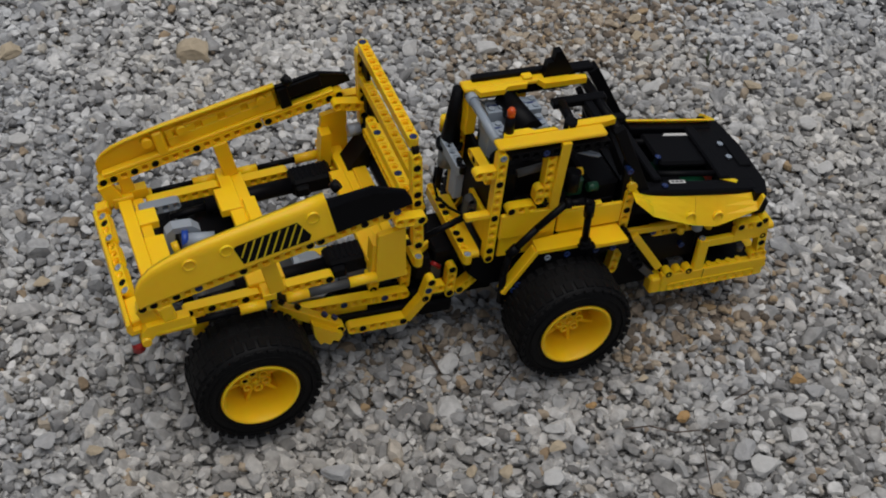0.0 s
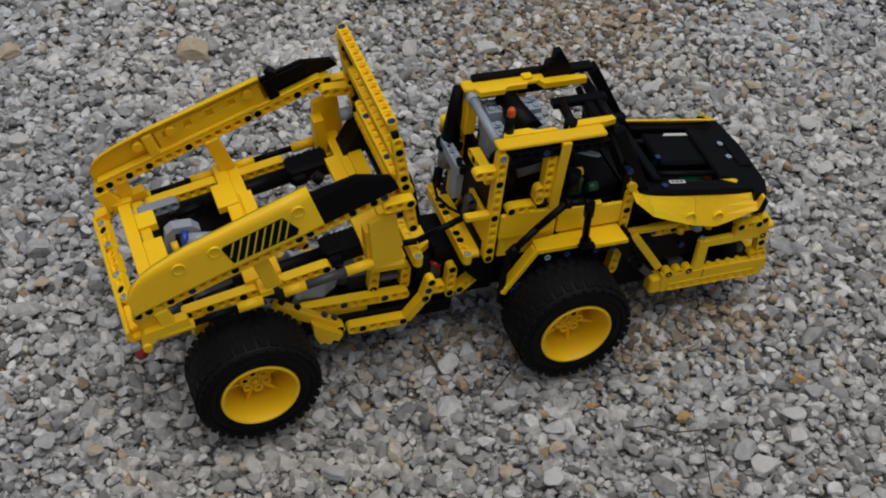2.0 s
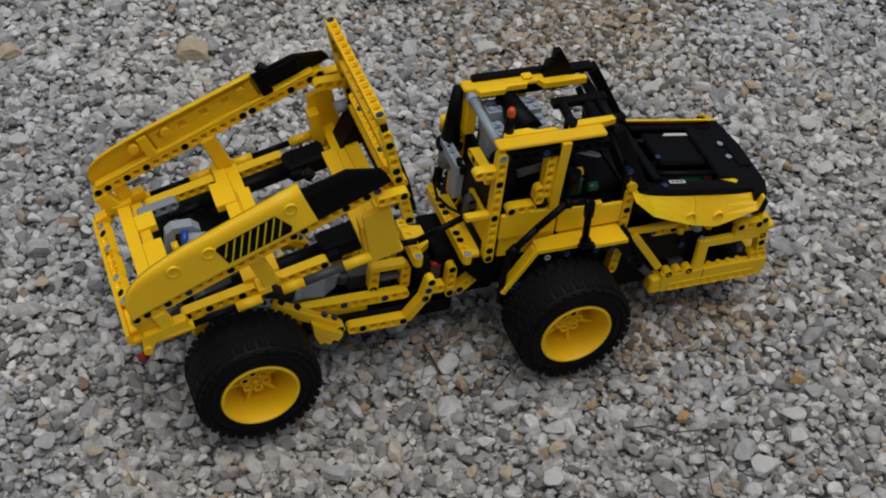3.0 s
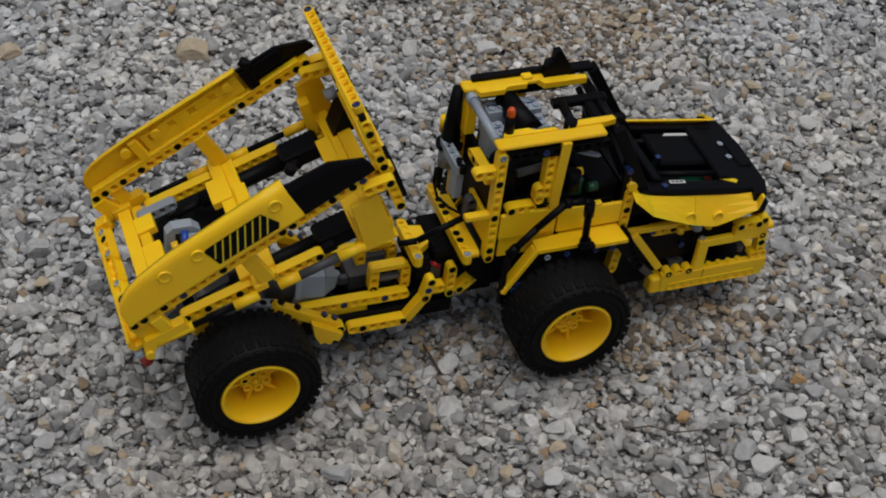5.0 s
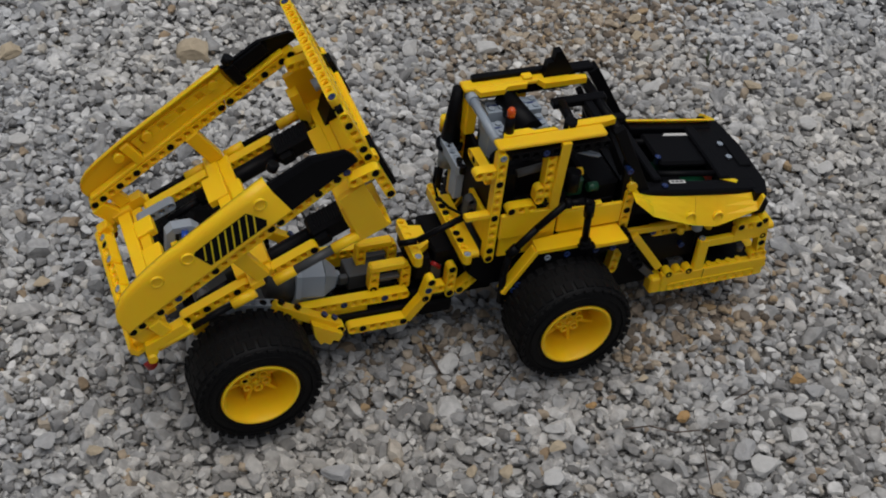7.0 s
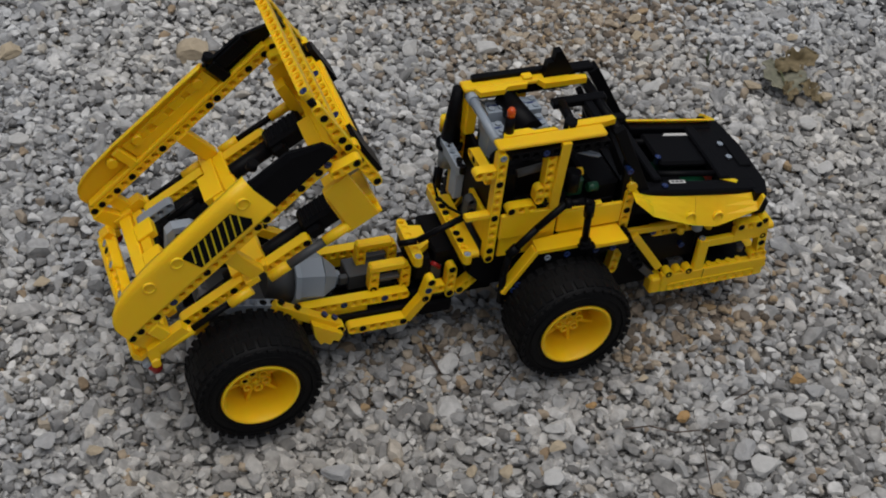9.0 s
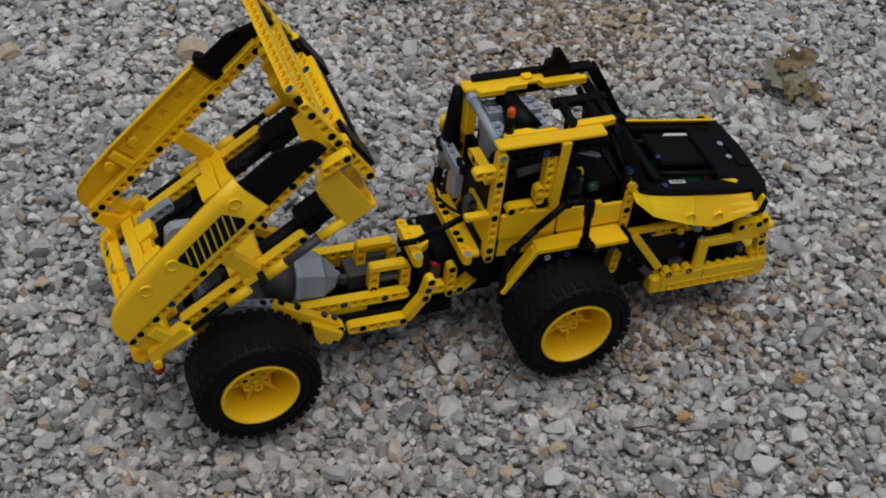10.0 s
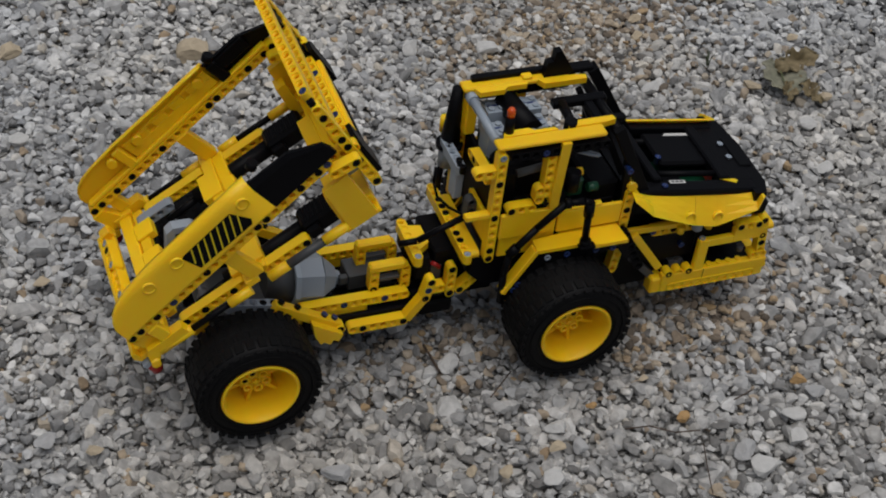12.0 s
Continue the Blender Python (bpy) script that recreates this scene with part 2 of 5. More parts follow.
def build_ground():
    ts = [-400, -100, -30, -10, -4, -2.2] + list(np.linspace(-1.6, 1.9, 70)) + [2.6, 4, 10, 30, 100, 400]
    n = len(ts)
    vs = [(x, y, -0.012 + ground_height(x, y)) for y in ts for x in ts]
    fs = [(j * n + i, j * n + i + 1, (j + 1) * n + i + 1, (j + 1) * n + i) for j in range(n - 1) for i in range(n - 1)]
    me = bpy.data.meshes.new("ground")
    me.from_pydata(vs, [], fs)
    me.materials.append(SOIL)
    tagged(new("ground", me), "grey gravelly ground of fine grit", "ground", kind="structure")


def stone_template(rng, kind):
    """An angular chip: a cube-sphere knocked about and cut by flat faces."""
    bm = bmesh.new()
    bmesh.ops.create_icosphere(bm, subdivisions=kind, radius=1.0)
    v = np.array([p.co for p in bm.verts])
    f = np.array([[q.index for q in face.verts] for face in bm.faces])
    bm.free()
    for _ in range(11):
        d = rng.normal(size=3)
        d /= np.linalg.norm(d)
        cut = rng.uniform(0.4, 0.85)
        h = v @ d
        over = np.maximum(h - cut, 0)
        v = v - np.outer(over, d)
    v = v + rng.normal(scale=0.018, size=v.shape)
    v /= np.abs(v).max(axis=0)
    return v, f


def rotations(rng, n, flat):
    """Random turns; flat: how strongly a chip lies on its broad side."""
    yaw = rng.uniform(0, 2 * math.pi, n)
    tilt = rng.normal(scale=flat, size=n)
    ax = rng.uniform(0, 2 * math.pi, n)
    cy, sy, z0, o1 = np.cos(yaw), np.sin(yaw), np.zeros(n), np.ones(n)
    rz = np.stack([np.stack([cy, -sy, z0], 1), np.stack([sy, cy, z0], 1), np.stack([z0, z0, o1], 1)], 1)
    kx, ky = np.cos(ax), np.sin(ax)
    K = np.stack([np.stack([z0, z0, ky], 1), np.stack([z0, z0, -kx], 1), np.stack([-ky, kx, z0], 1)], 1)
    eye = np.eye(3)[None]
    rt = eye + np.sin(tilt)[:, None, None] * K + (1 - np.cos(tilt))[:, None, None] * (K @ K)
    return rt @ rz


def chips(name, rng, xy, size, z, label, templates, material):
    n = len(xy)
    which = rng.integers(0, len(templates), n)
    rot = rotations(rng, n, 0.4)
    ratio = np.stack([rng.uniform(0.8, 1.35, n), rng.uniform(0.6, 1.0, n), rng.uniform(0.5, 0.85, n)], 1)
    allv, allf, o = [], [], 0
    for k, (tv, tf) in enumerate(templates):
        ids = np.where(which == k)[0]
        if len(ids) == 0:
            continue
        v = tv[None] * (ratio[ids] * size[ids, None])[:, None, :]
        v = np.einsum("nij,nkj->nki", rot[ids], v)
        v += np.concatenate([xy[ids], z[ids, None]], 1)[:, None, :]
        f = tf[None] + (np.arange(len(ids)) * len(tv))[:, None, None] + o
        allv.append(v.reshape(-1, 3))
        allf.append(f.reshape(-1, 3))
        o += len(ids) * len(tv)
    v, f = np.concatenate(allv), np.concatenate(allf)
    me = bpy.data.meshes.new(name)
    me.vertices.add(len(v))
    me.vertices.foreach_set("co", v.ravel())
    me.loops.add(f.size)
    me.loops.foreach_set("vertex_index", f.ravel().astype(np.int32))
    me.polygons.add(len(f))
    me.polygons.foreach_set("loop_start", np.arange(0, f.size, 3, dtype=np.int32))
    me.update(calc_edges=True)
    me.polygons.foreach_set("use_smooth", [False] * len(f))
    me.materials.append(material)
    return tagged(new(name, me), label, "gravel", kind="stuff")


def scatter(rng, n, a, b):
    """Places over the stretch of ground that the shot takes in, and a margin round it."""
    x, y = rng.uniform(a[0], b[0], n), rng.uniform(a[1], b[1], n)
    return np.stack([x, y], 1)


def in_sight(xy, margin):
    """Keeps the trapezoid of ground before the camera, and a margin."""
    x, y = xy[:, 0], xy[:, 1]
    q = (y + 0.2) / 0.7
    left = -0.19 + 0.10 * q - margin
    right = 0.47 + 0.40 * q + margin
    return (x > left) & (x < right)


def build_gravel():
    rng = np.random.default_rng(11)
    fine = [stone_template(rng, 1) for _ in range(30)]
    full = [stone_template(rng, 2) for _ in range(40)]
    lo, hi = (-0.45, -0.42), (1.15, 0.68)
    def bed_of(xy, s0, s1, p, up, temps, label, material):
        xy = xy[in_sight(xy, 0.09)]
        n = len(xy)
        size = s0 + (s1 - s0) * rng.random(n) ** p
        gz = np.array([ground_height(x, y) for x, y in xy])
        z = gz - 0.007 + up + rng.uniform(-0.005, 0.003, n) - size * 0.3
        for wx in (0.0, 0.2456):
            for wy in (-0.071, 0.071):
                d = np.hypot((xy[:, 0] - wx) / 0.034, (xy[:, 1] - wy) / 0.03)
                z = z - 0.005 * np.clip(1.5 - d, 0, 1)
        chips("gravel", rng, xy, size, z, label, temps, material)

    bed_of(scatter(rng, 76000, lo, hi), 0.0018, 0.0042, 1.0, -0.0014, fine, "fine grey limestone chips", STONE)
    bed_of(scatter(rng, 28500, lo, hi), 0.0040, 0.0078, 1.8, 0.002, full, "grey and buff crushed limestone chips", STONE)
    bed_of(scatter(rng, 1300, lo, hi), 0.0075, 0.0125, 1.7, 0.003, full, "larger pale limestone chips lying on the gravel", STONE)
    # a browner drift behind the cab; some by the nose and under the truck also stand in for deeper shade
    drift = np.concatenate([rng.normal((0.44, 0.37), (0.085, 0.06), (1400, 2)), rng.normal((0.37, -0.05), (0.06, 0.035), (420, 2)),
                            rng.normal((0.16, -0.04), (0.06, 0.03), (200, 2)), scatter(rng, 350, lo, hi)])
    bed_of(drift, 0.0028, 0.0062, 1.4, 0.003, full, "brown and buff stone chips mixed into the gravel", BUFF)
    # paler stones beyond the truck and beside it put the brighter light there into colour
    drift = np.concatenate([rng.normal((0.12, 0.40), (0.22, 0.12), (2600, 2)), rng.normal((0.66, 0.24), (0.14, 0.14), (1900, 2)), rng.normal((-0.1, 0.05), (0.06, 0.1), (350, 2))])
    bed_of(drift, 0.0032, 0.0074, 1.6, 0.003, full, "pale limestone chips that brighten the gravel beyond and beside the truck", PALE)


build_ground()
build_gravel()


def lone_stones():
    """The few stones that stand out from the gravel by size or colour."""
    rng = np.random.default_rng(21)
    pale, buff, rust, slate = (0.50, 0.495, 0.48), (0.44, 0.365, 0.26), (0.40, 0.25, 0.11), (0.38, 0.38, 0.38)
    tones = {"pale grey": pale, "buff": buff, "rusty orange": rust, "slate grey": slate}
    mats = {}
    for k, col in tones.items():
        m, nt, b = nodes_of(k.replace(" ", "_") + "_stone")
        n = noise_of(nt, 140.0, 6.0)
        mix = mixed(nt, n.outputs["Fac"], tuple(0.75 * c for c in col), tuple(min(1, 1.2 * c) for c in col))
        nt.links.new(mix.outputs[2], b.inputs["Base Color"])
        b.inputs["Roughness"].default_value = 0.88
        bump = nt.nodes.new("ShaderNodeBump")
        bump.inputs["Strength"].default_value, bump.inputs["Distance"].default_value = 0.6, 0.0012
        nt.links.new(n.outputs["Fac"], bump.inputs["Height"])
        nt.links.new(bump.outputs[0], b.inputs["Normal"])
        mats[k] = m

    def lay(tone, rows):
        """Stones of one tone: place, half length and turn."""
        for x, y, a, turn in rows:
            v, f = stone_template(rng, 3)
            me = bpy.data.meshes.new("stone")
            shape = np.array([a, a * rng.uniform(0.6, 0.85), a * rng.uniform(0.38, 0.55)]) * S
            me.from_pydata([tuple(p) for p in v * shape], [], [tuple(int(i) for i in q) for q in f])
            me.polygons.foreach_set("use_smooth", [False] * len(f))
            me.materials.append(mats[tone])
            ob = tagged(new("stone", me), tone + " angular limestone piece lying on the gravel", "stone", "larger stones in the gravel")
            ob.matrix_basis = pose(x * S, y * S, 0.001 + ground_height(x * S, y * S), 8, -6, turn)

    lay("slate grey", [(43.5, -24.6, 1.3, 20), (54.2, -19.4, 1.2, -10), (28.4, -20.3, 1.2, 60), (83.5, 40.9, 1.4, 20), (93.1, 36.7, 1.2, 30), (76.0, 25.5, 0.8, 20), (5.5, -17.3, 1.4, -20), (-18.4, -6.7, 1.2, 30)])
    lay("pale grey", [(44.7, -26.8, 1.6, -15), (49.3, -24.4, 1.2, 40), (50.5, -21.5, 1.4, -25), (27.0, -17.6, 1.3, -10), (24.5, -23.0, 1.2, 0), (44.4, -14.5, 0.75, 70), (42.8, 41.7, 1.5, -30), (59.6, 30.1, 1.4, 10), (74.8, 19.3, 1.5, -40), (33.4, 43.7, 1.6, 40), (54.7, 33.7, 1.3, 20), (72.8, 11.4, 1.2, 0), (16.4, -1.6, 1.3, 0), (-14.2, 36.4, 1.2, 0), (19.7, -7.2, 1.3, 0)])
    lay("rusty orange", [(39.4, -19.5, 0.85, 35), (31.3, -15.8, 0.6, 10), (53.1, -17.6, 0.85, -20)])
    lay("buff", [(37.9, -13.7, 0.6, 0), (26.2, -19.7, 0.95, 15), (17.4, -20.3, 0.8, 80), (20.6, -21.2, 0.8, 20), (64.0, 44.0, 0.95, 0), (62.4, 40.6, 0.95, 10), (82.4, 35.6, 0.9, 0), (72.1, 27.7, 1.3, -50), (79.9, 23.6, 1.1, 0), (8.4, 48.0, 2.6, 12), (-12.7, 52.5, 1.6, 30), (-14.5, -8.8, 0.95, -10), (-15.3, 13.7, 1.1, 25), (66.4, 39.2, 0.7, 0)])


def weed():
    rng = np.random.default_rng(8)
    m, nt, b = nodes_of("weed_green")
    n = noise_of(nt, 200.0)
    mix = mixed(nt, n.outputs["Fac"], (0.035, 0.05, 0.018), (0.09, 0.11, 0.05))
    nt.links.new(mix.outputs[2], b.inputs["Base Color"])
    base = tagged(new("weed"), "tiny thin green weed between the stones", "weed")
    for k in range(7):
        a, h, r = rng.uniform(0, 6.28), rng.uniform(1.0, 2.2), rng.uniform(0.4, 1.3)
        sh = Shape()
        pts = [(0, 0, -0.6), (0.4 * r * math.cos(a), 0.4 * r * math.sin(a), 0.6 * h), (r * math.cos(a), r * math.sin(a), h)]
        sh.cyl(pts[0], pts[1], 0.08, 0.07, 5).cyl(pts[1], pts[2], 0.07, 0.01, 5)
        part("blade", sh, m, base)
    base.location = (68.8 * S, 33.0 * S, 0.0)


def twigs():
    m, nt, b = nodes_of("twig_bark")
    n = noise_of(nt, 300.0)
    mix = mixed(nt, n.outputs["Fac"], (0.03, 0.02, 0.014), (0.10, 0.065, 0.045))
    nt.links.new(mix.outputs[2], b.inputs["Base Color"])
    b.inputs["Roughness"].default_value = 0.85
    for pts, r in (([(18.3, -4.4, 0.4), (18.4, -6.2, 0.6), (18.6, -8.2, 0.4)], 0.13), ([(33.0, -19.8, 0.7), (35.3, -20.2, 0.9), (37.4, -21.5, 0.8), (39.9, -21.8, 0.7)], 0.07),
                   ([(39.4, -23.5, 0.8), (38.5, -25.9, 0.9), (37.6, -29.0, 0.6)], 0.06), ([(44.9, -19.2, 0.8), (47.1, -18.6, 0.9)], 0.08),
                   ([(22.1, -12.8, 0.7), (25.2, -10.2, 0.8)], 0.07)):
        c = Vector(pts[0])
        ob = part("twig", Shape().path([Vector(p) - c for p in pts], r, 6), m)
        ob.location = c * S
        tagged(ob, "thin dark dry twig lying on the gravel", "twig")


lone_stones()
weed()
twigs()


# ---- the toy dump truck ----
truck = tagged(new("toy_dump_truck"), "yellow and black brick-built toy dump truck standing on gravel", "toy truck")
PU, PV, PX, PZ = 4.81, -5.03, -3.56, 12.25      # the bed's hinge, in the bed's and in the chassis's studs
MID = 0.5                                       # the bed's middle line across
WHEELBASE, WHEEL_Y = 30.7, 8.9
X, Y, Z = (1, 0, 0), (0, 1, 0), (0, 0, 1)


def pin_mesh(name, material):
    s = Shape().revolve([(0.3, -0.38), (0.3, 0.40), (0.33, 0.42), (0.33, 0.45), (0.16, 0.45), (0.16, -0.38)], (0, 0, 0), n=14)
    s.cyl((0, -0.3, 0), (0, 0.1, 0), 0.17, n=10)
    me = s.mesh(name)
    me.materials.append(material)
    return me


PINS = {"black": pin_mesh("pin", BLACK), "blue": pin_mesh("pin", BLUE), "grey": pin_mesh("pin", GREY)}


def pin(colour, at, out, parent, offset=(0, 0, 0), label=""):
    """A connector pin that sits in a bore; out is the way its end faces."""
    ob = new("pin", PINS[colour])
    ob.parent = parent
    q = Vector((0, 1, 0)).rotation_difference(Vector(out).normalized())
    ob.matrix_basis = Matrix.Translation((Vector(at) - Vector(offset)) * S) @ q.to_matrix().to_4x4()
    return tagged(ob, label)


def wheel_meshes(s):
    """Balloon tyre with block tread on a deep dished rim; s is the side that faces out."""
    t = Shape()
    prof = [(3.45, -2.55), (4.2, -2.75), (5.1, -2.6), (5.6, -2.2), (5.72, -1.2), (5.74, 0), (5.72, 1.2), (5.6, 2.2), (5.1, 2.6), (4.2, 2.75), (3.45, 2.55), (3.2, 0)]
    t.revolve(prof, (0, 0, 0), n=64)
    for r in (3.95, 4.75):
        t.revolve([(r - 0.06, s * 2.68), (r, s * 2.82), (r + 0.06, s * 2.68)], (0, 0, 0), n=64)
    lugs = Shape()
    for k in range(34):
        a = 2 * math.pi * k / 34
        for sgn in (-1, 1):
            for y, half, dx in ((0.55, 0.46, 0.0), (1.66, 0.52, 0.5)):
                turn = Matrix.Rotation(-(a + (dx + sgn * 0.25) * 2 * math.pi / 34), 4, "Y")
                lugs.block([(-0.2, 0.07), (-half, half), (-0.38, 0.38)], turn @ Matrix.Translation((5.72, sgn * y, 0)), 0.06)
            turn = Matrix.Rotation(-(a + sgn * 0.25 * 2 * math.pi / 34), 4, "Y")
            lugs.block([(-0.22, 0.05), (-0.33, 0.33), (-0.33, 0.33)], turn @ Matrix.Translation((5.4, sgn * 2.42, 0)) @ Matrix.Rotation(sgn * -0.85, 4, "Z"), 0.07)
    rim = Shape()
    rim.revolve([(3.62, s * 2.62), (3.52, s * 2.78), (3.34, s * 2.78), (3.28, s * 2.6), (3.12, s * 2.2), (2.9, s * 0.6), (2.75, -s * 1.5), (0.4, -s * 1.6),
                 (0.4, -s * 1.9), (3.1, -s * 1.9), (3.3, -s * 2.3), (3.5, -s * 2.3), (3.5, s * 1.6)], (0, 0, 0), n=56)
    hub = Shape().revolve([(1.5, -s * 1.6), (1.5, s * 0.45), (1.42, s * 0.5), (0.6, s * 0.5), (0.55, s * 0.8), (0.35, s * 0.8), (0.35, -s * 1.6)], (0, 0, 0), n=36)
    spoke = Shape()
    lo, hi = sorted((-s * 1.55, s * 0.55))
    spoke.block([(1.45, 2.95), (lo, hi), (-0.17, 0.17)], Matrix.Identity(4), 0.03)
    ring = Shape().revolve([(0.27, -s * 0.4), (0.45, -s * 0.4), (0.45, s * 0.12), (0.27, s * 0.12)], (0, 0, 0), n=14)
    axle = Shape()
    axle.block([(-0.3, 0.3), (-1.0, 1.0), (-0.1, 0.1)], Matrix.Identity(4), 0.02)
    axle.block([(-0.1, 0.1), (-1.0, 1.0), (-0.3, 0.3)], Matrix.Identity(4), 0.02)
    return rim, t, lugs, axle, hub, spoke, ring


def wheels():
    """Four wheels: the rim carries its tyre, tread and axle end."""
    for s in (-1, 1):
        rim, t, lugs, axle, hub, spoke, ring = wheel_meshes(s)
        first = part("wheel", rim, YELLOW, truck, "deep dished yellow plastic wheel with black tyre")
        part("tyre", t, RUBBER, first, "black rubber balloon tyre")
        part("tread", lugs, RUBBER, first)
        part("axle", axle, YELLOW, first)
        part("hub", hub, YELLOW, first)
        arm, seat = spoke.mesh("spoke"), ring.mesh("bolt_ring")
        arm.materials.append(YELLOW)
        seat.materials.append(YELLOW)
        for k in range(6):
            a = 2 * math.pi * k / 6 + 0.3
            o = new("spoke", arm)
            o.parent, o.matrix_basis = first, Matrix.Rotation(-a, 4, "Y")
            a += math.pi / 6
            o = new("bolt_ring", seat)
            o.parent, o.location = first, Vector((math.cos(a), s * 0.78, math.sin(a))) * S
            if k in (1, 2):
                pin("black", (math.cos(a), s * 0.36, math.sin(a)), (0, s, 0), first)
        first.location = Vector((0, s * WHEEL_Y, 5.78)) * S
        m = pose(WHEELBASE * S, s * WHEEL_Y * S, 5.78 * S, 0, 37, 0)
        copy_thing(first, m)


def put(name, shape, material, label="", parent=None):
    return part(name, shape, material, parent or truck, label)


def lift(name, start, way, hole, n, material=None, label="", pins=(), face=1):
    """A beam on the chassis, with pins (index, colour) in its bores."""
    ob = put(name, Shape().lift(start, way, hole, n), material or YELLOW, label)
    for i, c in pins:
        at = Vector(start) + Vector(way).normalized() * i
        pin(c, at + Vector(hole).normalized() * 0.06 * face, Vector(hole) * face, ob)
    return ob


def slanted(x0, z0, x1, z1, y0, y1, t):
    """A flat bar in a side plane from one point to another."""
    d = Vector((x1 - x0, 0, z1 - z0))
    m = Matrix.Translation((x0, 0, z0)) @ Matrix.Rotation(-math.atan2(d.z, d.x), 4, "Y")
    return Shape().block([(0, d.length), (min(y0, y1), max(y0, y1)), (-t / 2, t / 2)], m, 0.07)


# ---- rear chassis ----
def rear_chassis():
    for s in (-1, 1):
        pins = [(0, "blue"), (4, "blue"), (8, "blue")] if s < 0 else [(3, "blue"), (1, "black")]
        lift("sill_beam", (7 - 1, s * 3.4, 7.25), X, Y, 11, pins=pins, face=-1)
        lift("inner_beam", (4.0, s * 3.4, 6.2), X, Z, 9)
        lift("lower_sill", (10.45, s * 5.0, 5.4), X, Y, 6, pins=[(1, "black"), (5, "black")], face=-1)
        if s < 0:
            st = put("sill_step", slanted(15.75, 5.4, 17.35, 7.75, s * 5.0 - 0.5, s * 5.0 + 0.5, 0.92), YELLOW)
            lift("sill_riser", (17.45, s * 5.0, 7.85), (0.22, 0, 0.97), Y, 3, pins=[(0, "black"), (1, "blue"), (2, "black")], face=-1)
        # mudguard that slopes down in front of the tyre
        put("mudguard", slanted(2.6, 10.7, 8.8, 6.9, s * 5.2, s * 6.2, 0.95), YELLOW, "sloping yellow mudguard bar")
        wing = Shape().prism([(6.0, 8.6), (9.0, 6.7), (8.6, 5.9), (8.1, 6.2), (7.8, 5.7), (7.2, 6.1), (6.9, 5.9), (6.3, 7.0)], "y", s * 5.9, s * 7.0)
        put("mudguard_wing", wing, YELLOW)
        mg = put("mudguard_end", Shape().lift((8.9, s * 5.9, 6.75), (1, 0, -0.1), Y, 1), YELLOW)
        pin("black", (8.9, s * 5.9 - 0.06, 6.75), (0, -1, 0), mg)
        for k, c in enumerate(("black", "black", "blue", "blue")):
            u = (0.05, 0.3, 0.72, 0.88)[k]
            pin(c, (2.6 + 6.2 * u + 0.25, s * 5.7, 10.7 - 3.8 * u + 0.2), (0.52, 0, 0.85), mg)
    # motor and gearbox between the beams
    body = Shape().cyl((5.6, -0.4, 8.4), (8.3, -0.4, 8.0), 2.55, n=8, smooth=False).cyl((8.3, -0.4, 8.0), (9.8, -0.4, 7.7), 2.5, 1.3, 8, False)
    body.box(6.0, -1.7, 5.9, 8.4, 0.9, 6.6, 0.15)
    g = put("gear_motor", body, GREY, "light grey plastic gear motor housing")
    put("motor_band", Shape().cyl((5.5, -0.4, 8.42), (6.0, -0.4, 8.34), 2.72, n=8, smooth=False), GREY, "", g)
    put("motor_cap", Shape().cyl((3.0, -0.4, 8.8), (5.65, -0.4, 8.4), 1.7, 2.3, 14), DGREY, "dark grey motor cap", g)
    put("motor_boss", Shape().cyl((8.9, -1.9, 7.2), (9.2, -2.4, 7.0), 0.6, n=16), BLACK, "", g)
    put("motor_lug", Shape().cyl((9.6, -0.4, 7.75), (10.4, -0.4, 7.6), 0.8, 0.7, 12), GREY, "", g)
    put("axle_housing", Shape().box(-2.0, -5.5, 4.6, 2.0, 5.5, 7.0, 0.3), BLACK, "black rear axle housing")
    put("axle_bracket", Shape().box(-3.2, -3.0, 7.0, 3.4, 3.2, 8.0, 0.15), DGREY)
    put("grey_block", Shape().box(11.2, -1.2, 6.4, 15.6, 1.4, 8.2, 0.1), DGREY)
    put("grey_link", Shape().box(10.2, -1.6, 7.6, 11.0, -1.0, 8.6, 0.1), DGREY)
    put("undertray", Shape().box(3.2, -4.4, 4.6, 17.4, 4.4, 5.2, 0.1), BLACK, "black undertray of the rear chassis")
    put("side_skirt", Shape().box(6.0, -4.4, 5.2, 16.6, -3.9, 6.3, 0.1), BLACK)
    put("hinge_tray", Shape().box(17.0, -2.6, 4.8, 25.5, 3.2, 6.2, 0.2), BLACK, "black plate under the articulation hinge")
    # hidden behind the sill; added only to deepen the shade on the ground
    put("belly_pan", Shape().box(8.0, -2.8, 2.8, 21.5, 3.0, 4.5, 0.2), BLACK, "unseen black block added to deepen the shade under the chassis")
    put("drive_shaft", Shape().cyl((2, 0, 6.0), (24, 0, 6.0), 0.5, n=10), BLACK)
    # upright frame halves behind the hinge
    for y, dx in ((-2.6, 0.0), (0.6, -0.3)):
        fr = put("frame_top", Shape().box(12.6 + dx, y - 0.5, 9.8, 16.2 + dx, y + 0.5, 10.75, 0.2), YELLOW)
        lift("frame_leg", (13.1 + dx, y, 7.8), Z, Y, 3, pins=[(0, "black")], face=-1)
        lift("frame_leg", (16.2 + dx, y, 7.8), Z, Y, 3)
        put("frame_bar", Shape().box(13.6 + dx, y - 0.3, 8.5, 15.7 + dx, y + 0.3, 9.0, 0.1), DGREY)
    lift("cross_beam", (16.9, -3.9, 11.5), Y, Z, 6, pins=[(0, "grey")])
    put("gusset", Shape().prism([(16.7, -3.4), (18.6, -2.0), (18.6, 0.4), (16.7, 0.8)], "z", 11.0, 11.8), YELLOW)
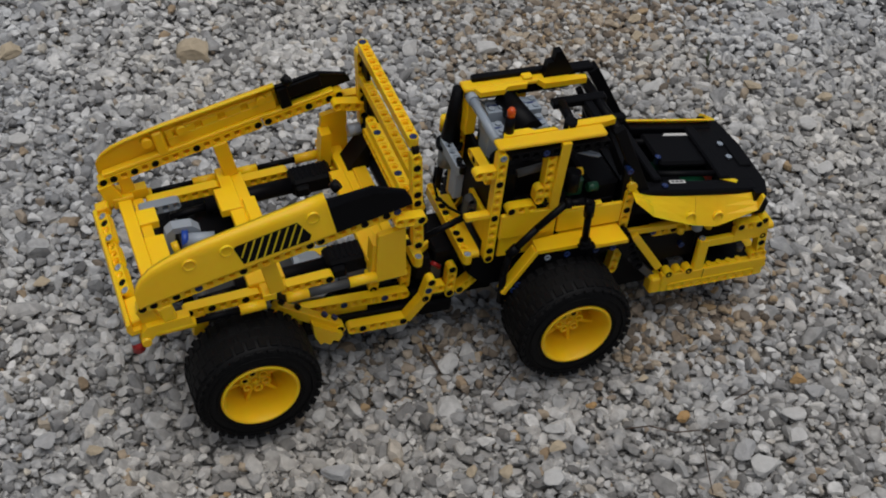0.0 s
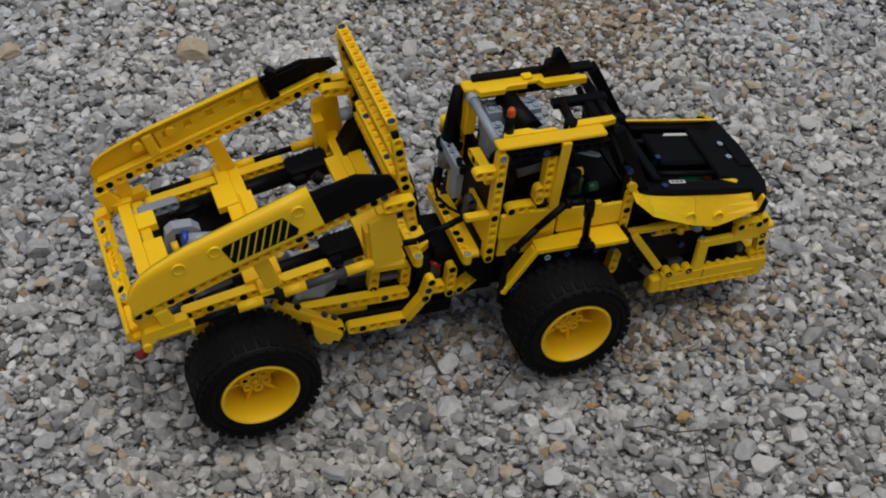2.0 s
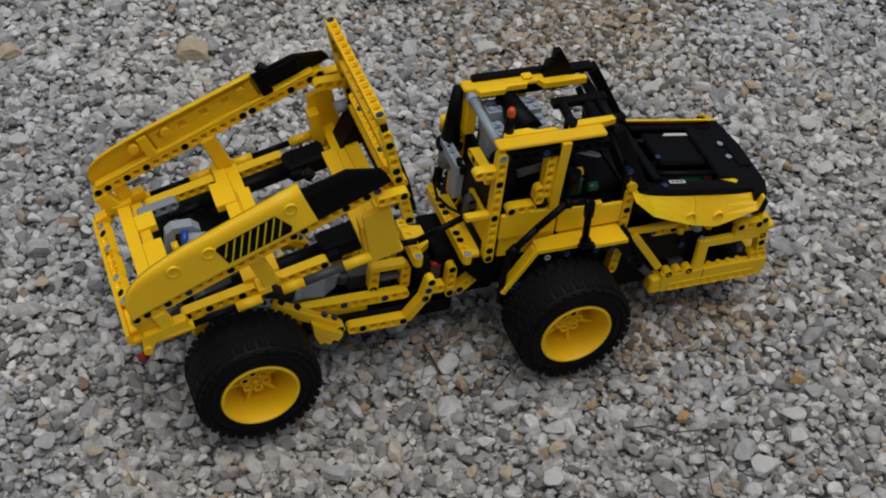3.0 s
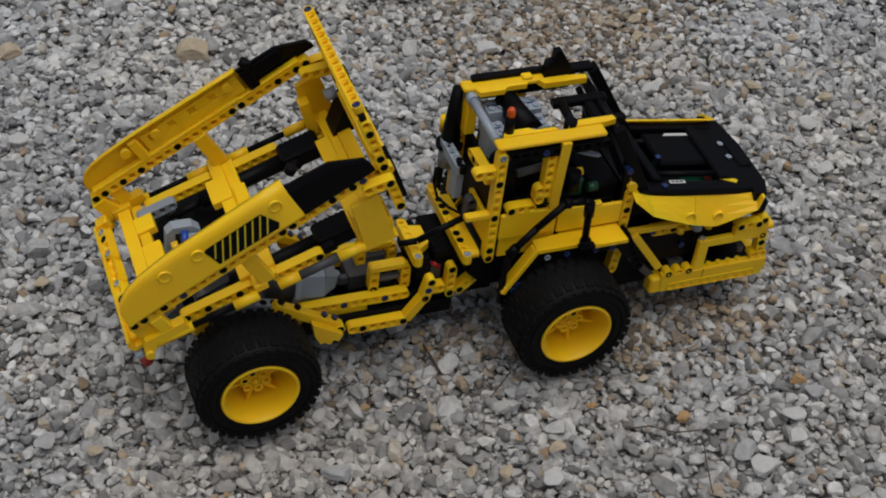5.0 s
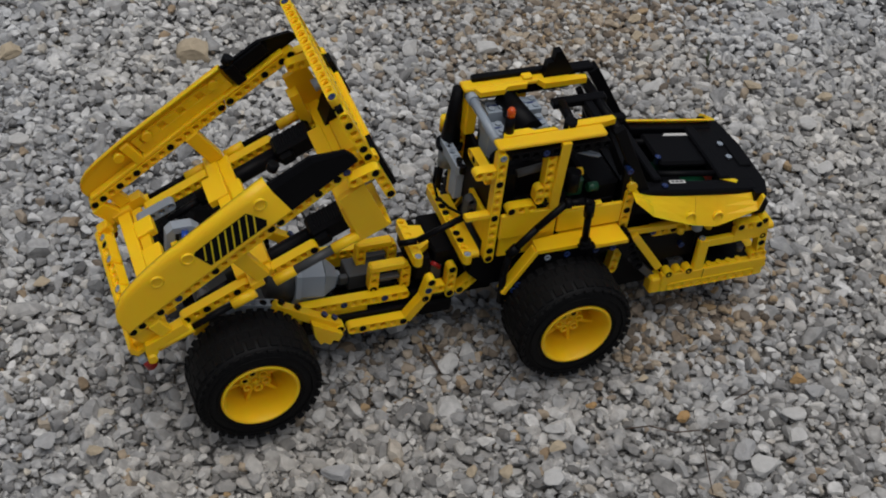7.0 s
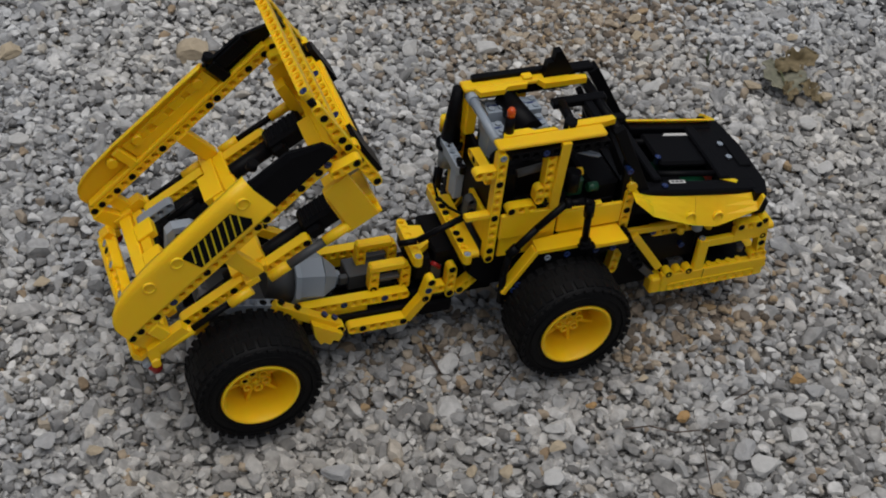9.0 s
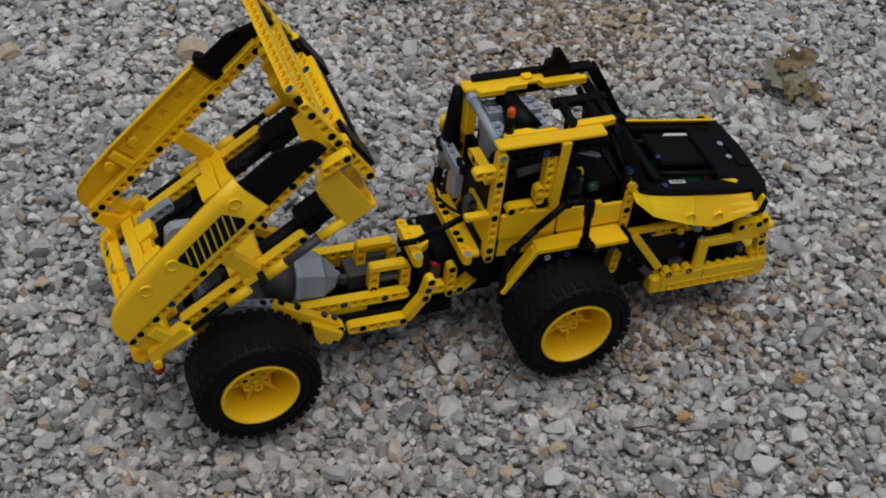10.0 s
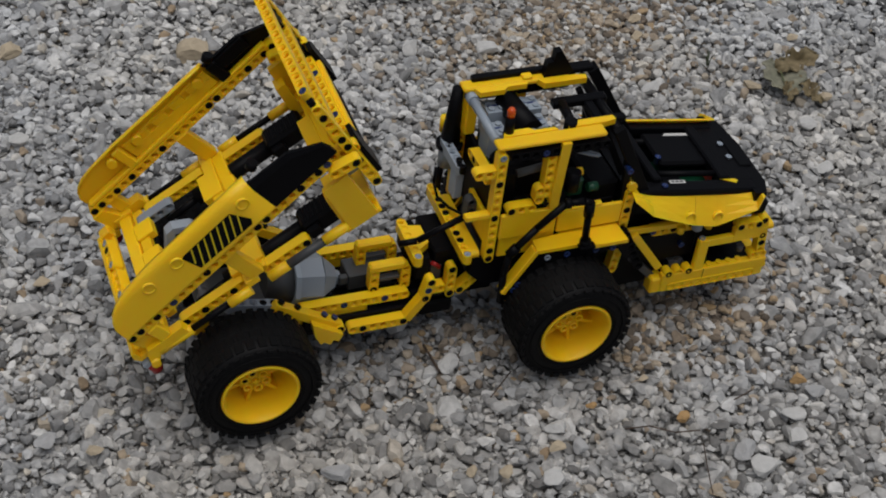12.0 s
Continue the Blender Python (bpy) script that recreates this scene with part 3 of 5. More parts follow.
    put("hinge_block", Shape().box(17.2, -3.0, 8.0, 18.6, 2.6, 10.8, 0.15), BLACK, "black articulation hinge block")
    # grey tail links over the rear axle
    for s in (-1, 1):
        lift("tail_link", (-1.2, s * 5.1, 10.9), (1, 0, -0.22), (0.2, 0, 1), 5, GREY, "light grey beam over the rear tyre", pins=[(3, "black"), (4, "black")])
        lift("hinge_post", (-3.5, s * 4.6, 8.2), Z, Y, 5, DGREY)
        put("tail_bracket", Shape().box(-4.6, s * 5.0 - 0.5, 8.4, -3.2, s * 5.0 + 0.5, 10.6, 0.1), YELLOW)
    lift("rear_cross", (-2.6, -3, 9.0), Y, Z, 7, DGREY)
    put("hinge_axle", Shape().cyl((PX, -7.4, PZ), (PX, 8.4, PZ), 0.28, n=10), DGREY)
    lock = put("gear_cluster", Shape().box(-3.6, 3.0, 9.0, 0.4, 5.6, 11.2, 0.2), BLACK, "black gearbox with grey and blue pieces")
    put("gear_arch", Shape().prism([(-5.0, 10.4), (-5.0, 12.9), (-4.4, 13.5), (-2.6, 13.5), (-1.8, 12.8), (-1.8, 12.2), (-2.9, 12.8), (-4.2, 12.8), (-4.2, 10.4)], "y", 3.4, 4.5), GREY, "light grey arched beam", lock)
    put("gear_tube", Shape().cyl((-3.4, 2.8, 12.4), (-0.8, 2.2, 12.6), 0.7, n=18), GREY, "light grey tube", lock)
    put("gear_collar", Shape().cyl((-3.7, 3.0, 12.4), (-3.1, 2.9, 12.4), 0.85, n=18), BRIGHT_BLUE, "blue collar", lock)
    put("gear_bush", Shape().cyl((-4.6, 2.6, 11.8), (-4.0, 2.6, 12.0), 0.6, n=14), YELLOW, "", lock)
    put("gear_pin", Shape().cyl((-4.2, 1.6, 11.6), (-3.4, 1.6, 11.8), 0.5, n=12), GREY, "", lock)
    put("gear_pin", Shape().cyl((-3.9, 1.2, 11.2), (-3.5, 1.2, 11.3), 0.55, n=12), BRIGHT_BLUE, "", lock)
    put("gear_plate", Shape().prism([(-2.6, 3.6), (2.6, 3.4), (3.0, 6.4), (-1.5, 7.0)], "z", 11.6, 12.1), BLACK, "", lock)


# ---- front unit: fenders, cab, hood, bumper ----
def fenders():
    for s in (-1, 1):
        top = Shape().prism([(27.4, 7.1), (27.6, 5.5), (30.4, 5.2), (30.6, 4.6), (36.4, 4.6), (36.6, 7.6), (33.2, 7.6), (33.2, 7.1), (31.8, 7.1)], "z", 12.75, 13.15)
        top.v = [(x, s * y, z) for x, y, z in top.v]
        f = put("fender", top, YELLOW, "yellow plate fender over a black frame")
        put("fender_slope", slanted(24.6, 8.2, 27.5, 12.95, s * 5.9, s * 7.1, 0.5), YELLOW, "", f)
        put("fender_frame", Shape().prism([(25.0, 8.0), (27.6, 12.6), (36.5, 12.6), (37.4, 10.6), (37.4, 9.6), (36.0, 11.6), (28.3, 11.4), (26.2, 8.0)], "y", s * 6.2, s * 7.0), BLACK, "black fender frame", f)
        for x, z, c in ((28.6, 12.1, "grey"), (30.6, 12.1, "blue"), (33.6, 12.0, "blue"), (35.4, 11.9, "blue"), (25.6, 8.6, "blue"), (26.0, 9.2, "blue")):
            pin(c, (x, s * 6.7, z), (0, s, 0), f)
        lift("fender_strut", (36.8, s * 5.1, 7.4), (0.1, 0, 1), Y, 4)
        lift("fender_brace", (37.2, s * 5.6, 12.2), (0.45, 0, -0.9), Y, 6, BLACK)
        put("step_plate", Shape().box(31.4, s * 7.2, 13.15, 33.0, s * 8.0, 13.4, 0.05), BLACK)
    put("front_axle_housing", Shape().box(WHEELBASE - 2.4, -5.8, 4.4, WHEELBASE + 2.4, 5.8, 7.4, 0.3), BLACK, "black front axle housing")
    put("front_floor", Shape().box(24.5, -4.6, 8.6, 46, 4.6, 11.2, 0.2), BLACK, "black undercarriage block")
    put("front_keel", Shape().box(22.5, -3.4, 7.4, 26.5, 3.4, 9.6, 0.2), DGREY)
    put("front_frame", Shape().box(34.6, -4.4, 5.2, 43.6, 4.4, 9.0, 0.25), BLACK, "black front frame between axle and bumper")
    # block added low under the front unit to darken the ground below it
    put("front_belly", Shape().box(35.0, -4.0, 3.2, 44.5, 4.0, 5.2, 0.2), BLACK)
    # articulation towers at the front unit's tail
    for y in (-3.4, -1.6):
        lift("tower_beam", (20.6, y, 6.4), Z, Y, 4, pins=[(0, "black"), (3, "black")], face=-1)
    lift("tower_slope", (21.6, -3.4, 6.6), (0.8, 0, 0.75), Y, 5, pins=[(0, "black")], face=-1)
    lift("tower_beam", (19.4, -2.2, 7.0), Z, X, 3, DGREY)
    # added plate keeps light off the tower beams under the cab
    put("tower_cover", Shape().prism([(21.8, 9.4), (22.4, 11.3), (27.4, 11.3), (26.0, 7.6), (23.6, 7.6)], "y", -4.7, -3.95), BLACK, "black plate added under the cab to shade the tower beams")
    put("tower_core", Shape().box(19.0, -2.6, 7.2, 21.6, 2.8, 11.0, 0.2), BLACK)
    put("tower_link", Shape().cyl((18.9, -2.75, 9.7), (19.7, -2.75, 9.0), 0.22, n=12), RED, "dark red link")
    lift("tower_arm", (18.6, -3.6, 7.4), X, Y, 2)


def cab():
    lift("rear_cross_beam", (21.2, -5.3, 12.1), Y, Z, 11, pins=[(2, "black"), (3, "black"), (6, "black"), (7, "black"), (8, "black"), (0, "grey")])
    lift("rear_cross_beam", (22.2, -4.3, 11.6), Y, X, 9)
    for s in (-1, 1):
        pins = [(0, "black"), (1, "black"), (5, "black"), (9, "black"), (12, "grey")] if s < 0 else []
        lift("corner_post", (23.45, s * 4.75, 11.4), Z, Y, 13, pins=pins, face=-1)
        roof = Shape()
        roof.box(22.9, s * 3.7, 24.15, 33.5, s * 5.15, 24.6, 0.12)
        r = put("roof_rail", roof, YELLOW, "yellow roof rail with stepped plates")
        put("roof_plate", Shape().prism([(23.9, s * 3.7), (24.2, s * 2.9), (26.6, s * 2.9), (27.0, s * 3.3), (29.0, s * 3.3), (29.2, s * 3.7)], "z", 24.1, 24.62), YELLOW, "", r)
        put("roof_plate", Shape().prism([(30.2, s * 3.7), (30.6, s * 2.9), (34.9, s * 2.9), (35.0, s * 3.5), (34.0, s * 3.7)], "z", 24.1, 24.7), YELLOW, "", r)
        lift("window_beam", (24.6, s * 4.75, 23.3), X, Y, 10, BLACK, "black beam under the roof rail", pins=[(3, "blue")] if s < 0 else (), face=-1)
        put("middle_pillar", slanted(29.5, 24.2, 29.2, 16.6, s * 4.9, s * 5.4, 0.95), YELLOW, "smooth yellow door pillar")
        lift("pillar_beam", (28.4, s * 4.6, 17.5), Z, Y, 6)
        put("door_panel", Shape().box(24.1, s * 4.9, 13.7, 29.8, s * 5.35, 16.6, 0.12), YELLOW, "smooth yellow lower door panel")
        lift("door_sill", (25.0, s * 4.9, 17.0), X, Y, 3, pins=[(0, "black")], face=-1)
        put("door_panel", Shape().box(30.0, s * 4.9, 13.4, 36.6, s * 5.3, 15.9, 0.12), YELLOW, "smooth yellow lower door panel")
        put("door_ledge", Shape().box(30.0, s * 4.7, 15.9, 34.4, s * 5.3, 16.2, 0.06), YELLOW)
        k = put("door_knob", Shape().lift((27.6, s * 4.9, 17.9), Z, Y, 2), YELLOW)
        pin("black", (28.3, s * 5.0, 17.4), (0, s, 0), k)
        put("lower_skirt", Shape().box(24.4, s * 4.6, 11.2, 30.0, s * 5.0, 13.6, 0.1), YELLOW)
        lift("front_post", (37.0, s * 4.9, 9.8), (0.02, 0, 1), Y, 8, pins=[(1, "black"), (5, "black")], face=-1)
        put("post_cap", Shape().cyl((37.2, s * 4.5, 17.6), (37.2, s * 5.4, 17.6), 0.5, n=12), YELLOW)
        # windscreen pillars
        fwd = 0.0 if s < 0 else 1.4
        a = put("windscreen_pillar", slanted(34.7 + fwd, 24.6, 39.2 + fwd * 1.6, 15.6, s * (4.5 if s < 0 else 4.0), s * 5.2, 1.1), BLACK, "black sloping windscreen pillar")
        put("windscreen_strut", slanted(34.2, 23.6, 37.2, 17.4, s * 2.6, s * 3.2, 0.6), BLACK, "", a)
        put("pillar_foot", slanted(36.4, 20.6, 36.9, 15.4, s * 4.5, s * 5.0, 0.7), BLACK, "", a)
        pin("blue", (36.3, s * 5.4, 20.0), (0, s, 0), a)
    put("front_bar", Shape().cyl((35.2, -4.6, 23.6), (35.2, 4.6, 23.6), 0.5, n=12), BLACK)
    put("front_bar", Shape().box(30.6, 0.4, 23.4, 36.0, 1.4, 24.2, 0.12), BLACK, "black roof bar")
    put("front_bar", Shape().cyl((31.4, 0.6, 24.0), (31.0, -3.2, 24.2), 0.45, n=12), BLACK)
    put("front_bar", Shape().box(31.4, -2.7, 23.4, 36.6, -1.9, 24.1, 0.12), BLACK, "black roof bar")
    put("front_bar", Shape().box(33.6, -2.2, 23.3, 34.5, 0.8, 24.0, 0.12), BLACK)
    put("roof_knob", Shape().cyl((30.6, -3.2, 23.9), (30.6, -3.2, 25.0), 0.6, n=14), BLACK)
    # far black wedge above the roof
    w = put("roof_wedge", Shape().prism([(30.9, 24.4), (31.1, 26.2), (31.7, 26.3), (31.8, 27.3), (32.4, 27.4), (34.2, 24.4)], "y", 3.9, 4.7), BLACK, "black wedge on the roof")
    put("roof_strip", Shape().box(24.0, 4.6, 24.5, 31.4, 5.3, 25.1, 0.1), BLACK, "", w)
    put("roof_strip", Shape().box(33.0, 4.2, 24.3, 36.2, 5.4, 24.9, 0.1), BLACK, "", w)
    put("roof_tab", Shape().box(28.8, 3.9, 24.5, 29.8, 5.0, 24.95, 0.1), YELLOW)
    put("rear_roof_bar", Shape().cyl((23.5, -3.2, 23.85), (23.6, 3.8, 23.75), 0.42, n=16), GREY, "light grey rod across the cab")
    put("rear_roof_cap", Shape().cyl((23.6, 2.9, 23.77), (23.6, 4.0, 23.75), 0.55, n=16), GREY)
    lamp = put("beacon_base", Shape().cyl((24.6, -3.0, 24.2), (24.6, -3.0, 26.3), 0.5, 0.42, 14), BLACK, "black beacon stalk with orange cap")
    put("beacon", Shape().revolve([(0.02, 0.55), (0.25, 0.5), (0.38, 0.28), (0.38, -0.45), (0.02, -0.45)], (0, 0, 0), n=16), ORANGE, "translucent orange beacon cap", lamp)
    b = [c for c in lamp.children][0]
    b.rotation_euler, b.location = (radians(90), 0, 0), Vector((24.6, -3.0, 26.7)) * S
    # grey electric bricks and the black motor seen through the roof
    for x, y, z in ((25.9, 3.2, 22.7), (29.2, 2.9, 22.7), (28.8, 0.2, 22.7), (25.2, 1.0, 21.8)):
        g = put("grey_brick", Shape().box(x - 1.0, y - 1.0, z - 3.0, x + 1.0, y + 1.0, z, 0.06), GREY, "light grey connector brick with studs")
        for dx in (-0.5, 0.5):
            for dy in (-0.5, 0.5):
                put("stud", Shape().cyl((x + dx, y + dy, z - 0.02), (x + dx, y + dy, z + 0.2), 0.3, n=14), GREY, "", g)
        put("stud_mark", Shape().box(x - 0.75, y - 0.12, z, x + 0.75, y + 0.12, z + 0.03, 0.01), BLUE, "", g)
    put("roof_motor", Shape().box(26.9, -2.6, 20.6, 28.0, 1.4, 22.2, 0.3), BLACK, "black motor cylinder under the open roof")
    put("roof_motor", Shape().cyl((27.2, 4.0, 22.6), (28.0, -0.9, 22.5), 1.15, n=24), BLACK, "black motor cylinder under the open roof")
    put("roof_ring", Shape().revolve([(0.9, -0.2), (1.1, -0.2), (1.1, 0.2), (0.9, 0.2)], (27.2, -2.4, 22.8), n=20), GREY)
    # seat and dashboard in the cab's shade
    put("seat", Shape().box(25.5, -3.2, 12.2, 29.0, 3.2, 16.5, 0.4), BLACK, "black seat block")
    put("seat_back", Shape().box(24.6, -3.2, 14.0, 26.4, 3.6, 20.0, 0.4), BLACK)
    put("seat_bar", Shape().cyl((25.8, -3.6, 20.0), (28.4, -3.6, 20.4), 0.4, n=12), DGREY)
    put("cab_core", Shape().box(26.2, -3.9, 12.0, 36.4, 3.9, 15.6, 0.2), BLACK, "black cab floor block")
    put("motor_box", Shape().box(25.0, -2.8, 15.5, 30.2, 4.4, 20.2, 0.3), BLACK)
    put("dashboard", Shape().box(33.5, -3.8, 12.2, 36.6, 3.8, 17.4, 0.3), BLACK, "black dashboard")
    ring = put("steering_wheel", Shape().revolve([(1.1, -0.12), (1.3, -0.18), (1.45, 0.0), (1.3, 0.18)], (0, 0, 0), n=28), GREY, "light grey steering wheel")
    ring.matrix_basis = pose(32.7 * S, -3.3 * S, 21.0 * S, 62, 20, 0)
    put("lever", Shape().cyl((31.4, -4.0, 17.4), (31.6, -3.8, 19.4), 0.7, n=14), BLACK)
    put("green_gear", Shape().cyl((33.2, -3.9, 17.2), (34.2, -3.9, 17.2), 0.45, n=14), GREEN, "dark green piece in the cab")
    put("yellow_gear", Shape().cyl((32.0, -3.4, 18.9), (32.6, -3.4, 18.9), 0.4, n=14), YELLOW)
    put("green_block", Shape().box(31.4, -3.6, 16.0, 33.0, -2.4, 18.0, 0.2), GREEN)
    # exhaust behind the cab and the grey frame that holds it
    ex = put("exhaust", Shape().cyl((22.4, 4.5, 17.8), (22.6, 4.5, 24.3), 0.98, 0.5, 20), BLACK, "tapered black exhaust stack on a grey foot")
    put("exhaust_foot", Shape().cyl((22.4, 4.5, 15.4), (22.4, 4.5, 17.8), 0.95, n=18), GREY, "light grey foot", ex)
    put("exhaust_collar", Shape().cyl((22.4, 4.5, 17.6), (22.4, 4.5, 18.0), 1.3, n=20), BLACK, "", ex)
    put("exhaust_rod", Shape().path([(21.9, 4.6, 15.6), (21.7, 4.6, 12.2)], 0.33), BLACK, "", ex)
    put("far_ear", Shape().cyl((22.2, 5.6, 18.6), (22.2, 5.6, 20.2), 0.5, n=16), YELLOW)
    lift("grey_arm", (21.9, 0.4, 18.1), Y, Z, 5, GREY, "light grey cross arm behind the cab")
    put("grey_stand", Shape().box(21.5, 0.2, 14.6, 22.4, 1.6, 17.8, 0.12), GREY, "light grey upright block")
    for yy in (-0.2, 0.8):
        pin("black", (21.95, yy, 18.45), (0, 0, 1), truck)
    lift("grey_stand_beam", (22.6, -1.4, 13.6), Z, Y, 3, DGREY)
    lift("cab_rear_stub", (21.4, -4.6, 21.6), X, Y, 3)
    put("cab_rear_tube", Shape().box(20.6, -5.2, 16.4, 23.0, -4.4, 17.0, 0.1), YELLOW)
    put("cab_rear_wall", Shape().box(23.2, -3.9, 12.4, 23.7, 0.6, 15.4, 0.1), YELLOW, "yellow rear cab wall")
    put("cab_rear_shade", Shape().box(23.8, -4.2, 12.0, 24.4, 4.2, 19.4, 0.1), BLACK)
    lift("cab_rear_bar", (23.2, -3.6, 19.8), Y, X, 5, pins=[(1, "black"), (3, "black")], face=-1)
    put("cab_rear_top", Shape().box(23.1, 3.0, 19.8, 24.2, 4.4, 23.8, 0.1), YELLOW)
    put("hose", Shape().path([(15.4, -2.6, 12.7), (17.0, -3.0, 13.1), (21.4, -3.0, 15.1)], 0.32), BLACK, "black push rod to the cab")
    put("hose", Shape().path([(21.0, 3.8, 15.8), (20.6, 3.0, 14.6), (20.7, 2.0, 13.6), (21.4, 0.6, 13.3), (22.2, -1.0, 13.6)], 0.14), BLACK, "thin black hose behind the cab")
    # handrails
    for s in (-1, 1):
        pts = [(32.1, s * 7.3, 13.1), (31.9, s * 7.2, 18.2), (31.3, s * 7.1, 18.5), (29.7, s * 6.7, 18.2), (27.2, s * 6.6, 15.6), (24.9, s * 6.5, 12.8)]
        h = put("handrail", Shape().path(pts, 0.36, 10), BLACK, "black handrail from the fender to the cab")
        for a, b in ((0, 1), (4, 5), (2, 3)):
            p, q = Vector(pts[a]), Vector(pts[b])
            put("rail_sleeve", Shape().cyl(p.lerp(q, 0.72), p.lerp(q, 1.02), 0.5, n=12), BLACK, "", h)
        put("rail_drop", Shape().path([pts[-1], (24.6, s * 6.5, 10.2), (24.7, s * 6.5, 6.8)], 0.36, 10), BLACK, "", h)
        put("rail_foot", Shape().cyl((32.1, s * 7.4, 13.1), (32.1, s * 7.4, 13.9), 0.55, n=12), BLACK, "", h)


def on_hood(shape):
    """The hood's top falls towards the nose."""
    shape.v = [(x, y, z + 2.0 - 0.157 * (x - 38.0)) for x, y, z in shape.v]
    return shape


def hood():
    frame = Shape()
    frame.box(38.0, -5.5, 14.2, 51.2, -3.9, 15.0, 0.15).box(38.0, 4.2, 14.2, 51.0, 5.6, 15.2, 0.15)
    frame.box(48.8, -4.2, 14.2, 51.6, 4.4, 15.0, 0.2).box(38.0, -4.2, 14.2, 39.6, 4.4, 15.0, 0.15)
    f = put("hood_frame", on_hood(frame), BLACK, "black open hood frame")
    put("hood_rib", on_hood(Shape().box(42.4, -1.2, 14.3, 49.2, 3.7, 14.98, 0.25)), BLACK, "", f)
    put("hood_rib", on_hood(Shape().box(40.0, -4.2, 14.2, 41.0, 4.4, 15.5, 0.15)), BLACK, "", f)
    put("hood_rib", on_hood(Shape().box(47.6, -4.0, 14.2, 48.9, 4.4, 15.35, 0.2)), BLACK, "", f)
    put("hood_rib", on_hood(Shape().box(41.4, 3.9, 14.4, 48.4, 4.6, 15.3, 0.1)), BLACK, "", f)
    put("hood_bar", on_hood(Shape().cyl((41.2, -2.9, 15.0), (47.8, -2.9, 14.9), 0.3, n=12)), BLACK, "", f)
    nose = Shape().prism([(50.6, -6.2), (51.9, -6.2), (52.7, -4.4), (52.9, 1.4), (52.3, 5.4), (51.2, 6.3), (50.4, 6.3)], "z", 13.4, 14.95)
    put("hood_nose", on_hood(nose), BLACK, "", f)
    put("nose_step", on_hood(Shape().box(51.0, -2.0, 14.9, 52.4, 2.4, 15.15, 0.08)), BLACK, "", f)
    put("hood_nose_lip", Shape().prism([(51.4, 13.4), (52.7, 13.2), (52.5, 11.8), (51.4, 11.8)], "y", -5.8, 5.6), BLACK, "", f)
    for x, y, c in ((44.8, 4.9, "blue"), (46.6, 5.1, "blue"), (42.4, -0.4, "blue"), (48.3, -0.7, "blue"), (41.0, -4.8, "blue"), (50.5, 1.5, "grey"), (50.4, -0.6, "grey")):
        pin(c, (x, y, 14.72 + 2.0 - 0.157 * (x - 38.0)), (0.155, 0, 0.988), f)
    put("white_label", on_hood(Shape().box(41.9, -4.4, 15.0, 43.6, -3.95, 15.05, 0.01)), WHITE, "small white label", f)
    # flat strip added in place of a gap that shows pale gravel
    put("white_strip", on_hood(Shape().prism([(44.7, 3.05), (48.5, 3.05), (47.8, 3.42), (45.1, 3.42)], "z", 14.98, 15.03)), WHITE, "white strip standing in for gravel seen through the hood", f)
    for a, b in ((42.1, 42.4), (42.55, 42.9), (43.0, 43.4)):
        put("label_bar", on_hood(Shape().box(a, -4.28, 15.05, b, -4.06, 15.07, 0.004)), DGREY, "", f)
    tri = Shape().prism([(47.7, -3.95), (49.2, -4.6), (49.6, -4.2), (49.3, -3.95)], "z", 15.0, 15.05)
    put("yellow_mark", on_hood(tri), YELLOW, "yellow sticker corner", f)
    put("green_board", on_hood(Shape().box(39.6, -3.8, 12.4, 48.6, 1.8, 12.8, 0.05)), GREEN, "dark green plate under the hood")
    put("hood_rod", on_hood(Shape().cyl((40.6, 2.9, 14.4), (48.0, 2.9, 14.4), 0.35, n=12)), BLACK, "", f)
    put("hood_motor", on_hood(Shape().box(42.0, -3.6, 12.8, 44.4, -0.8, 13.9, 0.2)), BLACK, "", f)
    put("green_piece", on_hood(Shape().box(44.6, -3.8, 13.6, 46.2, -3.2, 14.4, 0.05)), GREEN)
    put("red_piece", on_hood(Shape().box(47.2, -2.4, 13.6, 47.9, -1.8, 14.4, 0.05)), RED)
    put("hood_liner", on_hood(Shape().box(38.6, 4.9, 10.6, 51.0, 5.4, 14.4, 0.1)), BLACK, "", f)
    put("hood_core", on_hood(Shape().box(38.6, -4.4, 11.2, 51.0, 4.9, 12.3, 0.1)), BLACK, "", f)
    put("hood_wedge", Shape().prism([(36.9, 17.0), (38.6, 16.6), (38.6, 12.0), (36.9, 12.0)], "y", -4.4, 4.4), BLACK)
    put("orange_piece", Shape().cyl((39.8, 1.6, 15.9), (40.2, 0.4, 16.2), 0.4, n=12), ORANGE)
    # curved side fairings
    for s in (-1, 1):
        def loft(us):
            sh = Shape()
            rows, m = [], 5
            for x, lo in us:
                top = 17.0 - 0.157 * (x - 37.5) + (0.75 if s > 0 else 0.0)
                prof = []
                for k in range(m):
                    q = k / (m - 1)
                    y = 4.95 + 2.0 * q ** 0.9
                    prof.append((x - 0.4 * q, s * y, top + (lo + 0.6 - top) * q))
                inner = [(x, y - s * 0.3, z) for _, y, z in reversed(prof)]
                rows.append(prof + inner)
            n = 2 * m
            vs = [p for r in rows for p in r]
            fs = [(i * n + j, i * n + (j + 1) % n, (i + 1) * n + (j + 1) % n, (i + 1) * n + j) for i in range(len(rows) - 1) for j in range(n)]
            fs += [tuple(range(n)), tuple(range(len(vs) - n, len(vs)))]
            return sh.add(vs, fs, False)
        h = put("hood_fairing", loft([(37.3, 16.5), (39.6, 14.3), (42.0, 13.2), (44.4, 12.2)]), YELLOW, "curved yellow hood side panel")
